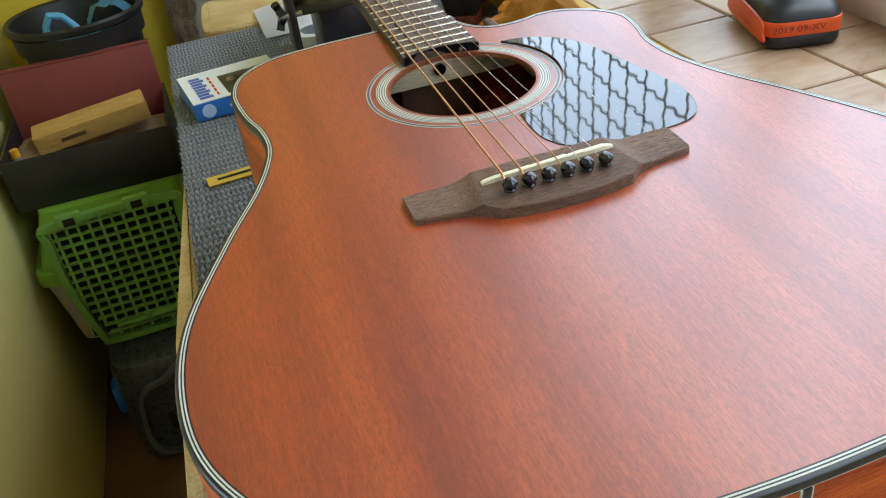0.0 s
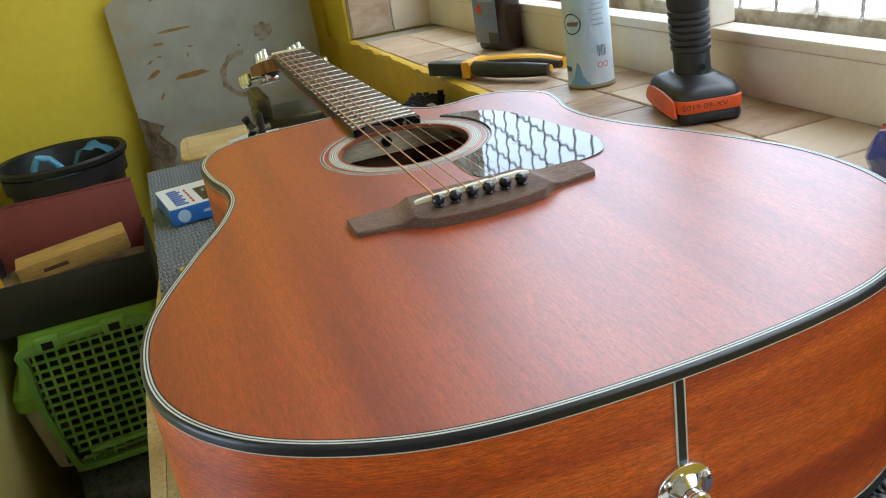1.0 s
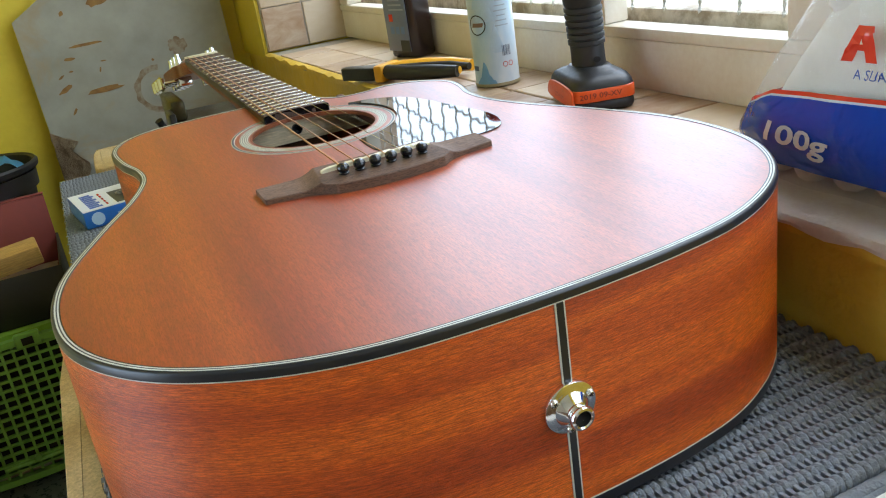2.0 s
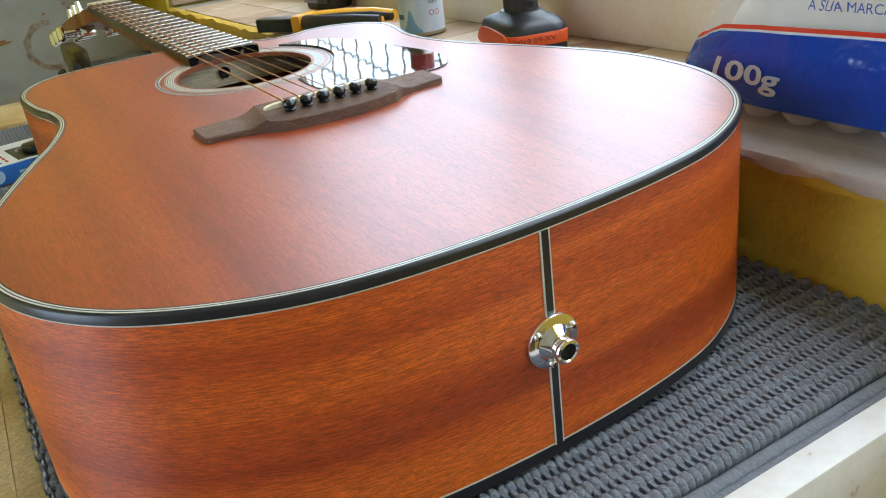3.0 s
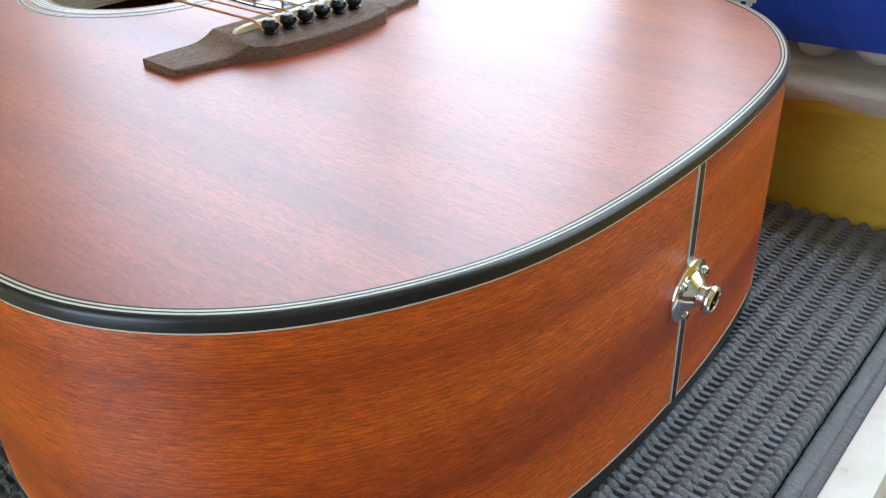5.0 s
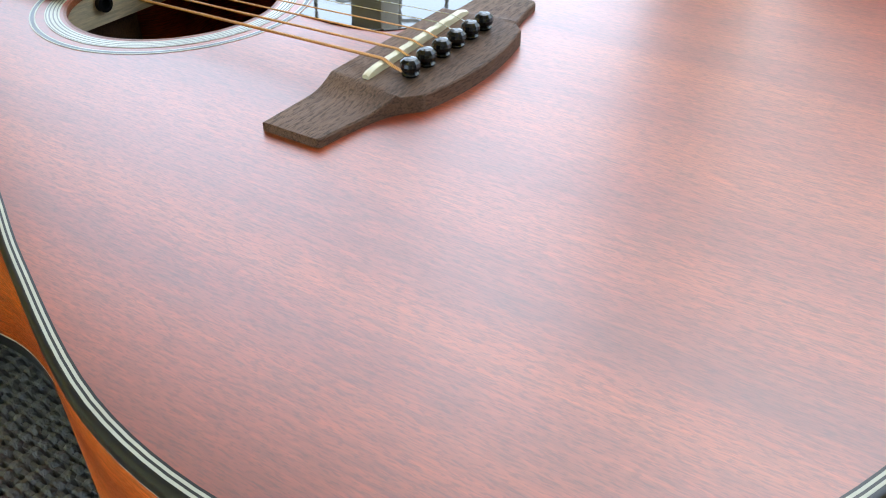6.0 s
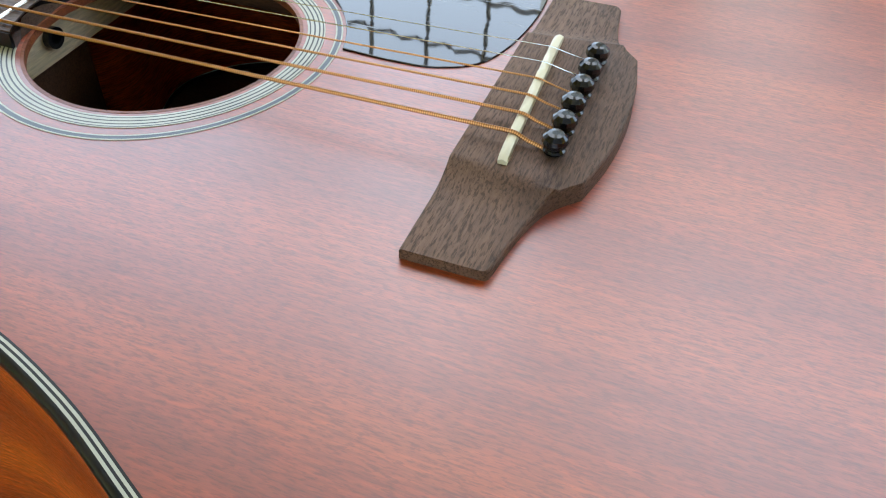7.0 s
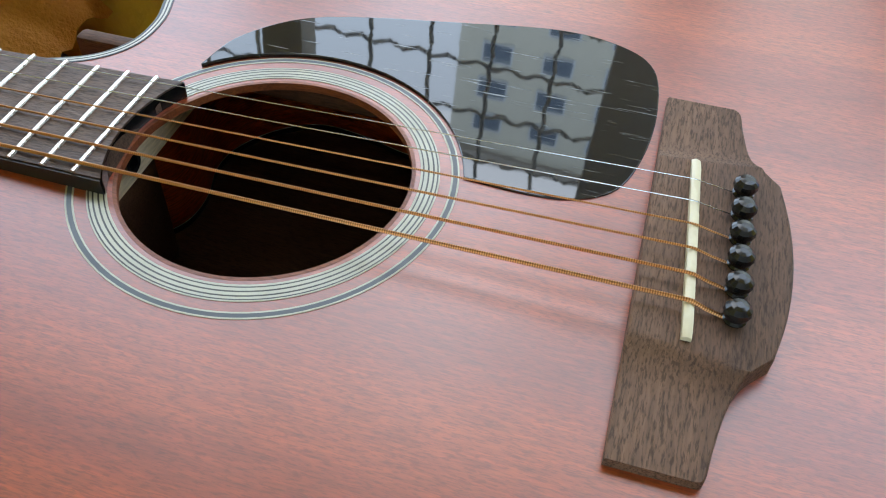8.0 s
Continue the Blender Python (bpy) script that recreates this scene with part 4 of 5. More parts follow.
def oil_bottle():
    t = thing("oil_bottle", "dark brown plastic bottle with a grey printed label on the sill", "bottle", at=pose(0.372, 0.820, T + 0.001, 0, 0, 12))
    part("bottle_body", rounded_slab(0.048, 0.078, 0, 0.20, 0.016, 0.006), plain("dark_brown_plastic", (0.020, 0.010, 0.008), 0.25), t, "dark brown bottle")
    part("neck", lathe([(0.018, 0.198), (0.013, 0.210), (0.013, 0.232)], 20), "plastic_black", t)
    lab = part("label", box(-0.0252, -0.0243, -0.030, 0.034, 0.012, 0.175, 0.0003), plain("label_grey", (0.17, 0.19, 0.27), 0.3), t, "grey printed label")
    part("corner_wedge", box(-0.0256, -0.0254, -0.030, -0.004, 0.012, 0.030), "black", lab, smooth=False)
    part("red_mark", box(-0.0256, -0.0254, 0.010, 0.021, 0.060, 0.072), "film_red", lab, smooth=False)
    for i in range(12):
        part("print_line", box(-0.0256, -0.0254, -0.024 + 0.004 * (i % 3), 0.018, 0.078 + i * 0.0075, 0.0805 + i * 0.0075), plain("print_pale", (0.36, 0.39, 0.48), 0.5), lab, smooth=False)
    for k in range(3):
        part("symbol", box(-0.0256, -0.0254, -0.020 + k * 0.015, -0.010 + k * 0.015, 0.040, 0.052), plain("print_blue", (0.14, 0.22, 0.42), 0.5), lab, smooth=False)


oil_bottle()


def pliers():
    t = thing("pliers", "pliers with yellow and black handles lying on the sill", "pliers", at=pose(0.262, 0.640, T + 0.012, 0, 0, 0))
    d = Vector((0.080, -0.130, 0)).normalized()
    s = Vector((-d.y, d.x, 0))
    turn = Matrix(((d.x, s.x, 0, 0), (d.y, s.y, 0, 0), (0, 0, 1, 0), (0, 0, 0, 1)))
    jaw = prism(spline([(-0.090, -0.009), (-0.060, -0.013), (-0.030, -0.015), (-0.012, -0.010), (-0.012, 0.010), (-0.030, 0.015), (-0.060, 0.013), (-0.090, 0.009)], 4), -0.009, 0.009, 0.002)
    jaw.transform(turn)
    part("jaw", done(jaw), "gunmetal", t, "black steel jaws")
    for sy, mt, nm in ((1, "yellow_plastic", "yellow upper handle"), (-1, "plastic_black", "black lower handle")):
        pts = [(-0.012, sy * 0.004, 0.002), (0.010, sy * 0.016, 0.003), (0.045, sy * 0.024, 0.003), (0.090, sy * 0.024, 0.003), (0.125, sy * 0.019, 0.002)]
        part("handle", tube([turn @ Vector(p) for p in pts], [0.009, 0.011, 0.011, 0.0105, 0.008], 12), mt, t, nm)
        part("core", tube([turn @ Vector((p[0], p[1] - sy * 0.007, p[2])) for p in pts], [0.006, 0.007, 0.007, 0.007, 0.005], 10), "yellow_plastic" if sy < 0 else "plastic_black", t)
    part("guard", box(-0.018, -0.002, -0.024, 0.024, -0.011, 0.014, 0.004, m=turn), "yellow_plastic", t, "yellow finger guard")


pliers()

# the bag of cotton pads
BX, BY = 0.3180, -0.1980


def bag_half(z):
    s = (z - T) / 0.22
    a = 0.060 * (0.90 + 0.35 * s - 0.75 * s * s) * (0.25 + 0.75 * min(1, (1.06 - s) / 0.5))
    b = 0.163 * (0.96 + 0.27 * min(s, 0.15)) - 0.16 * max(0, s - 0.15)
    return max(a, 0.004), b


def bag_point(ang, z, out=0.0):
    a, b = bag_half(z)
    c, s = math.cos(ang), math.sin(ang)
    k = 2 / 4.0
    x, y = math.copysign(abs(c) ** k, c) * a, math.copysign(abs(s) ** k, s) * b
    fold = 1 - abs(noise.noise(Vector((x * 14, y * 20 + z * 34, z * 16 - y * 12))))
    wob = 0.0035 * noise.noise(Vector((x * 30, y * 24, z * 30))) + 0.0012 * noise.noise(Vector((x * 90, y * 70, z * 80))) + 0.0026 * fold ** 8
    r = 1 + (wob + out) / max(math.hypot(x, y), 0.01)
    return Vector((BX + x * r, BY + y * r, z))


def bag_front(y, z, out):
    """The bag's surface towards the bench, at a place along the sill."""
    a, b = bag_half(z)
    s = max(-0.985, min(0.985, (y - BY) / b))
    ang = math.pi - math.asin(math.copysign(abs(s) ** 2.0, s))
    p = bag_point(ang, z, out)
    return Vector((p.x, y, z))


def bag_shell(zlow, zhigh, out, n=96, k=14, cap=False):
    bm = bmesh.new()
    rings = []
    for i in range(k + 1):
        ring = []
        for j in range(n):
            ang = 2 * math.pi * j / n
            za, zb = zlow(ang), zhigh(ang)
            ring.append(bag_point(ang, za + (zb - za) * i / k, out))
        rings.append(ring)
    loft(bm, rings, True, cap, cap)
    return done(bm)


bag = thing("bag_of_cotton_pads", "clear plastic bag of white cotton pads with a blue printed band", "bag")
part("film", bag_shell(lambda a: T + 0.003, lambda a: T + 0.222, 0.0, 96, 26), "film", bag, "crumpled clear plastic film")
wavy = lambda a: T + 0.066 + 0.004 * math.sin(2 * a + 0.4) - 0.016 * max(0, math.sin(a) - 0.55) / 0.45
base = lambda a: T + 0.0150 - 0.0025 * math.sin(a) + 0.0010 * math.sin(3 * a)
part("blue_band", bag_shell(base, wavy, 0.0012), "film_blue", bag, "glossy dark blue printed band")
part("white_stripe", bag_shell(wavy, lambda a: wavy(a) + 0.0016, 0.0013, 96, 2), "film_white", bag)
part("red_stripe", bag_shell(lambda a: wavy(a) + 0.0016, lambda a: wavy(a) + 0.0046, 0.0013, 96, 2), "film_red", bag, "thin red printed stripe")


def on_bag(bm, y0, z0, out=0.0034, slope=0.0):
    bmesh.ops.subdivide_edges(bm, edges=[e for e in bm.edges if e.calc_length() > 0.006], cuts=2)
    for v in bm.verts:
        v.co = bag_front(y0 - v.co.x, z0 + v.co.y + slope * v.co.x, out)
    return bm


def slanted(bm):
    for v in bm.verts:
        v.co.x, v.co.y = v.co.x * 1.12 + 0.20 * v.co.y, v.co.y * 0.68
    return bm


part("cotton_filling", bag_shell(lambda a: T + 0.020, lambda a: T + 0.185, -0.018, 96, 22, True), "pad", bag, "packed white cotton showing through the film")
part("weight_print", on_bag(slanted(lettering("100g", 0.0290, 0.0007)), -0.1120, T + 0.0365, slope=-0.06), "film_white", bag, "white printed weight", False)
part("slogan", on_bag(lettering("A SUA MARCA", 0.0085), -0.190, T + 0.0855), plain("print_navy", (0.03, 0.08, 0.35), 0.4), bag, "small blue printed words", False)
lg = bmesh.new()
for x0, x1, lean in ((-0.030, -0.022, 0.012), (-0.012, -0.004, -0.004), (0.006, 0.014, 0.002), (0.030, 0.038, 0.004)):
    loft(lg, [[(x0 + lean * k / 4, -0.011 + 0.022 * k / 4, 0), (x1 + lean * k / 4, -0.011 + 0.022 * k / 4, 0)] for k in range(5)], False)
for x0, x1, y0, y1 in ((-0.024, -0.010, -0.004, 0.0), (-0.016, -0.006, 0.007, 0.011), (0.012, 0.024, 0.007, 0.011), (0.012, 0.024, -0.003, 0.001), (0.020, 0.026, -0.002, 0.010)):
    loft(lg, [[(x0 + (x1 - x0) * k / 4, y0, 0), (x0 + (x1 - x0) * k / 4, y1, 0)] for k in range(5)], False)
part("red_mark", on_bag(lg, -0.182, T + 0.104), "film_red", bag, "red printed strokes", False)
pads = random.Random(7)
pm = None
for i in range(34):
    lay = i // 9
    yy = BY - 0.092 + 0.0228 * (i % 9) + pads.uniform(-0.004, 0.004)
    xx = BX + (-0.018 if i % 2 else 0.014) + pads.uniform(-0.006, 0.006)
    zz = T + 0.026 + 0.050 * lay
    if i >= 26:
        # the bottom row, showing under the blue band
        xx, yy, zz, lay = BX - 0.0350, BY - 0.118 + 0.0335 * (i - 26), T + 0.0150, 3
    if pm is None:
        bmp = bmesh.new()
        bmesh.ops.create_icosphere(bmp, subdivisions=2, radius=0.025)
        for v in bmp.verts:
            v.co.z *= 0.78
        pm = part("cotton_pad", bmp, "pad", bag, "round white cotton pad")
        ob = pm
    else:
        ob = new("cotton_pad", pm.data)
        ob.parent = bag
    k = 1 - 0.1 * lay if lay < 3 else 0.74
    ob.matrix_basis = pose(xx, yy, zz, pads.uniform(-30, 30), pads.uniform(-30, 30), 0) @ Matrix.Scale(0.9 * k, 4)
sh = bmesh.new()
rows = []
for i in range(25):
    y = -0.345 + 0.33 * i / 24
    hang = 0.0055 + 0.005 * noise.noise(Vector((i * 0.45, 3, 1))) + 0.005 * max(0.0, 1 - i / 14)
    row = [(0.2195 + 0.0015 * noise.noise(Vector((i * 0.7, 9, 2))), y, T - hang), (0.2190, y, T - hang * 0.5), (0.2215, y, T + 0.0012)]
    row += [(0.227 + 0.10 * j / 8, y, T + 0.0030 + 0.0022 * noise.noise(Vector((j * 0.9, i * 0.6, 2)))) for j in range(9)]
    rows.append(row)
loft(sh, rows, False)
bmesh.ops.solidify(sh, geom=sh.faces[:], thickness=0.001)
tagged(part("paper_sheet", sh, "tissue", None, "crumpled pinkish paper sheet under the cotton bag"), category="paper")

# ---------------------------------------------------------------- things on the far end of the bench
MT = BT + 0.0136


def battery_box():
    t = thing("card_box", "blue and white printed card box on the mat", "box", at=pose(-0.146, 0.614, MT, 0, 0, 8))
    H = 0.021
    part("tray", box(-0.058, 0.058, -0.052, 0.052, 0.0, H, 0.001), "cardboard_blue", t, "blue card box")
    part("white_face", box(-0.0575, 0.0575, -0.0515, 0.0515, H + 0.0002, H + 0.0008), "card_white", t, "white printed face", False)
    for k in range(8):
        part("letter_bar", box(-0.047, -0.031 - 0.003 * (k % 2), -0.042 + k * 0.0098, -0.0352 + k * 0.0098, H + 0.0009, H + 0.0013), plain("letter_blue", (0.03, 0.10, 0.42), 0.4), t, "blue printed letter", False)
    for k in range(5):
        part("small_print", box(-0.026, -0.0235, -0.040 + k * 0.014, -0.030 + k * 0.014, H + 0.0009, H + 0.0013), "film_red", t, "small red print", False)
    part("window_print", box(-0.014, 0.054, -0.044, 0.020, H + 0.0009, H + 0.0014), plain("print_black", (0.015, 0.016, 0.02), 0.3), t, "dark printed picture", False)
    part("emblem", lathe([(0.0080, 0), (0.0080, 0.0005)], 20, pose(-0.042, -0.0520, H * 0.5, 90, 0, 0)), plain("emblem_pale", (0.45, 0.62, 0.80), 0.4), t, "pale round emblem")
    for k in range(3):
        part("side_print", box(-0.018 + 0.014 * k, -0.008 + 0.014 * k, -0.0526, -0.0522, H * 0.42, H * 0.58), plain("emblem_pale", (0.45, 0.62, 0.80), 0.4), t, "line of pale print", False)
    cl = thing("cable_clip", "black plastic clip with a steel chain, on the card box", "clip", at=pose(-0.122, 0.594, MT + 0.0226, 0, 0, 20))
    part("clip_body", box(-0.020, 0.030, -0.014, 0.014, 0.0, 0.010, 0.003), "plastic_black", cl)
    for k in range(6):
        part("link", annulus(0.030 - 0.010 * k, 0.024 + 0.004 * math.sin(k), 0.0035, 0.0052, 0.001, 0.003, n=14), "zinc", cl)


battery_box()
ru = thing("brass_gauge", "flat yellow brass gauge lying on the mat", "gauge", at=pose(-0.152, 0.396, MT + 0.0006, 0, 0, 6))
gb = box(-0.046, 0.046, -0.010, 0.010, 0, 0.0012)
part("strip", gb, plain("brass_yellow", (0.55, 0.38, 0.06), 0.35), ru, smooth=False)
# A black bar paints the shaded slot; nothing is cut out.
part("slot", box(-0.036, 0.040, -0.0022, 0.0022, 0.0013, 0.0018), "hole", ru, smooth=False)
st = thing("wooden_stick", "thin wooden stick lying on the mat", "stick")
part("stick", tube([(-0.190, 0.690, MT + 0.003), (-0.130, 0.668, MT + 0.004), (-0.060, 0.655, MT + 0.004)], [0.0025, 0.004, 0.0035], 8), "brass_plate", st)

rs = thing("wooden_board", "pale wooden board with rounded corner beyond the bench", "board")
part("plank", prism(spline([(-0.165, 0.925), (-0.155, 0.905), (-0.130, 0.900), (0.10, 0.900), (0.20, 0.900), (0.21, 0.92), (0.21, 1.06), (0.20, 1.08), (-0.12, 1.08), (-0.15, 1.07), (-0.160, 1.04)], 4), BT - 0.025, BT + 0.012, 0.003), "pine", rs)
bp = thing("board_support", "plain wooden stand under the board", "stand")
part("post", box(-0.10, 0.18, 0.95, 1.05, 0.0, BT - 0.0255, 0.003), "pine", bp)
wp = bmesh.new()
loft(wp, [[(-0.084 + 0.19 * i / 12, 0.795 + 0.15 * j / 8 + 0.012 * i / 12, MT + 0.004 + 0.012 * math.sin(2.2 * i / 12) * j / 8) for j in range(9)] for i in range(13)], False)
bmesh.ops.solidify(wp, geom=wp.faces[:], thickness=0.0008)
tagged(part("white_paper", done(wp), "paper", None, "sheet of white paper lying behind the guitar"), category="paper")
wt = thing("tape_roll", "cream masking tape roll on the mat", "tape")
part("tape", lathe([(0.021, 0), (0.033, 0), (0.033, 0.018), (0.021, 0.018)], 28, pose(-0.020, 0.745, MT), False, False), "card_white", wt)


def neck_clamp():
    t = thing("neck_clamp", "black steel clamp with wing nuts holding the guitar neck", "clamp", at=pose(0, 0.640, 0))
    z0 = 0.828
    part("cradle", box(-0.058, 0.058, -0.050, 0.050, z0, z0 + 0.012, 0.003), "brass_plate", t, "olive lacquered steel cradle")
    for sx in (-1, 1):
        part("jaw", box(sx * 0.050 - 0.009, sx * 0.050 + 0.009, -0.040, 0.062, z0 + 0.0125, z0 + 0.040, 0.004), "brass_plate", t, "olive lacquered steel jaw")
        part("bracket", box(sx * 0.063 - 0.004, sx * 0.063 + 0.004, -0.075, -0.030, MT - 0.02, z0 + 0.030, 0.002), "gunmetal", t, "black steel bracket")
        part("bolt", tube([(sx * 0.052, -0.070, z0 + 0.010), (sx * 0.080, -0.070, z0 + 0.010)], 0.0035, 10), "zinc", t)
        wn_ = bmesh.new()
        for s2 in (-1, 1):
            merge(wn_, tube([(sx * 0.074, -0.070, z0 + 0.010), (sx * 0.077, -0.070 + 0.004, z0 + 0.010 + s2 * 0.008), (sx * 0.080, -0.070 + 0.002, z0 + 0.010 + s2 * 0.015)], [0.006, 0.0045, 0.005], 10))
        part("wing_nut", wn_, "gunmetal", t, "black wing nut")
    part("foot", box(-0.030, 0.030, -0.040, 0.040, MT, z0 - 0.0002, 0.003), "gunmetal", t, "black steel foot")
    part("clamp_cylinder", lathe([(0.011, 0), (0.012, 0.003), (0.012, 0.050), (0.008, 0.054)], 20, pose(0.098, -0.03, MT + 0.0)), "chrome", t, "chrome clamp post")
    part("black_knob", lathe([(0.010, 0), (0.016, 0.004), (0.016, 0.018), (0.010, 0.024)], 16, pose(0.092, -0.130, MT)), "plastic_black", t)


neck_clamp()

br = thing("brush", "dark bristle brush with a wooden back on the bench", "brush", at=pose(0.186, 0.705, MT, 0, 0, -30))
part("back", rounded_slab(0.044, 0.105, 0, 0.017, 0.014, 0.004), "redwood", br, "reddish wooden back")
bb = bmesh.new()
rb = random.Random(3)
for i in range(11):
    for j in range(26):
        x, y = -0.018 + 0.0036 * i, -0.047 + 0.0038 * j
        hx, hy = x * 1.25 + rb.uniform(-0.003, 0.003), y * 1.08 + rb.uniform(-0.003, 0.003)
        hz = 0.050 + rb.uniform(-0.006, 0.004)
        loft(bb, [[(x + 0.0017 * math.cos(a), y + 0.0017 * math.sin(a), 0.016) for a in (0, 2.1, 4.2)], [(hx + 0.0026 * math.cos(a), hy + 0.0026 * math.sin(a), hz) for a in (0, 2.1, 4.2)]], True, False, True)
part("bristles", done(bb), "bristle", br, "dark brown bristles", False)

rg = bmesh.new()
rows = []
for i in range(25):
    u = i / 24
    row = []
    for j in range(17):
        v = j / 16
        x, y = 0.128 + 0.094 * u, 0.365 + 0.20 * v + 0.020 * math.sin(3 * u)
        h = 0.080 * min(1.0, u * 1.25) ** 0.8 * math.sin(math.pi * min(0.93, 0.07 + v)) ** 0.35 + 0.012 * noise.noise(Vector((u * 4, v * 5, 1))) + 0.006 * noise.noise(Vector((u * 11, v * 12, 4)))
        h *= min(1.0, 6 * u)
        row.append((x, y, MT + 0.002 + max(0.0, h)))
    rows.append(row)
loft(rg, rows, False)
bmesh.ops.solidify(rg, geom=rg.faces[:], thickness=0.0015)
tagged(part("orange_rag", done(rg), "amber", None, "crumpled dirty orange cleaning rag on the mat"), category="rag")

gl = thing("label_pot", "small pot with a cream paper label on the bench", "pot", at=pose(0.205, 0.585, MT))
part("pot", lathe([(0.016, 0), (0.018, 0.002), (0.018, 0.040), (0.012, 0.046)], 22), plain("amber_plastic", (0.62, 0.22, 0.02), 0.3), gl, "amber plastic pot")
part("label", lathe([(0.0183, 0.008), (0.0183, 0.034)], 22, None, False, False), "bone", gl)

# ---------------------------------------------------------------- the sheet leaning on the far wall
sheet = thing("leaning_sheet", "weathered grey painted sheet with gouges, leaning against the yellow wall", "sheet")
outline = [(-0.218, 0.56), (-0.226, 0.70), (-0.2325, 0.962), (-0.137, 1.02), (0.06, 1.12), (0.185, 1.13), (0.198, 0.62), (0.19, 0.20), (-0.20, 0.20)]
sb = bmesh.new()
ring0 = [Vector((x, 1.462, z)) for x, z in outline]
loft(sb, [ring0, [p + Vector((0, 0.012, 0)) for p in ring0]], True, True, True)
part("panel", done(sb), "sheet", sheet, "grey painted panel", False)
rr = random.Random(11)
for x, z, w, h, tilt in ((-0.108, 0.895, 0.074, 0.007, 1), (-0.095, 0.796, 0.086, 0.013, 2), (-0.146, 0.8715, 0.024, 0.007, -4), (-0.170, 0.812, 0.036, 0.010, 30), (-0.165, 0.763, 0.018, 0.006, 55), (-0.082, 0.856, 0.014, 0.003, 0),
                          (-0.092, 0.839, 0.012, 0.004, 70), (-0.137, 0.964, 0.013, 0.008, 60), (0.018, 0.838, 0.006, 0.006, 0), (-0.172, 0.838, 0.016, 0.005, 30), (-0.150, 0.846, 0.010, 0.004, 0), (-0.062, 0.978, 0.046, 0.022, 10)):
    pts = []
    for i in range(14):
        a = 2 * math.pi * i / 14
        k = rr.uniform(0.75, 1.1)
        pts.append((w / 2 * math.cos(a) * k, h / 2 * math.sin(a) * k))
    gbm = prism(pts, 0, 0.0012)
    gbm.transform(Matrix.Translation((x, 1.4618, z)) @ pose(0, 0, 0, 90, 0, 0) @ pose(0, 0, 0, 0, 0, tilt))
    part("gouge", gbm, "gouge", sheet, "brown gouge in the paint", False)
ring = annulus(0.016, 0.775, 0.040, 0.052, 0, 0.0008, 80, 290, 40)
for v in ring.verts:
    v.co.x += 0.004 * noise.noise(Vector((v.co.x * 60, v.co.y * 60, 2)))
ring.transform(Matrix(((1, 0, 0, 0), (0, 0, -1, 1.4618), (0, 1, 0, 0), (0, 0, 0, 1))))
part("ring_stain", ring, "stain", sheet, "brown ring-shaped stain", False)
blot = []
for i in range(26):
    a_, k_ = 2 * math.pi * i / 26, rr.uniform(0.6, 1.1)
    blot.append((0.022 * k_ * math.cos(a_), 0.020 * k_ * math.sin(a_)))
bl = prism(blot, 0, 0.0008)
bl.transform(Matrix(((1, 0, 0, 0.076), (0, 0, -1, 1.4618), (0, 1, 0, 0.857), (0, 0, 0, 1))))
part("blot", bl, "stain", sheet, "brown blotch", False)
rt = bmesh.new()
rows = []
for i in range(13):
    row = []
    for j in range(9):
        u, v = i / 12, j / 8
        x = -0.228 + 0.085 * v * (0.6 + 0.4 * noise.noise(Vector((u * 5, 0, 3)))) + 0.004 * noise.noise(Vector((u * 9, v * 9, 8)))
        row.append((x, 1.458 - 0.012 * abs(noise.noise(Vector((u * 7, v * 7, 1)))), 0.54 + 0.190 * u - 0.03 * v))
    rows.append(row)
loft(rt, rows, False)
bmesh.ops.solidify(rt, geom=rt.faces[:], thickness=0.006)
part("rotten_corner", done(rt), "rotten", sheet, "crumbling brown corner of bare wood")

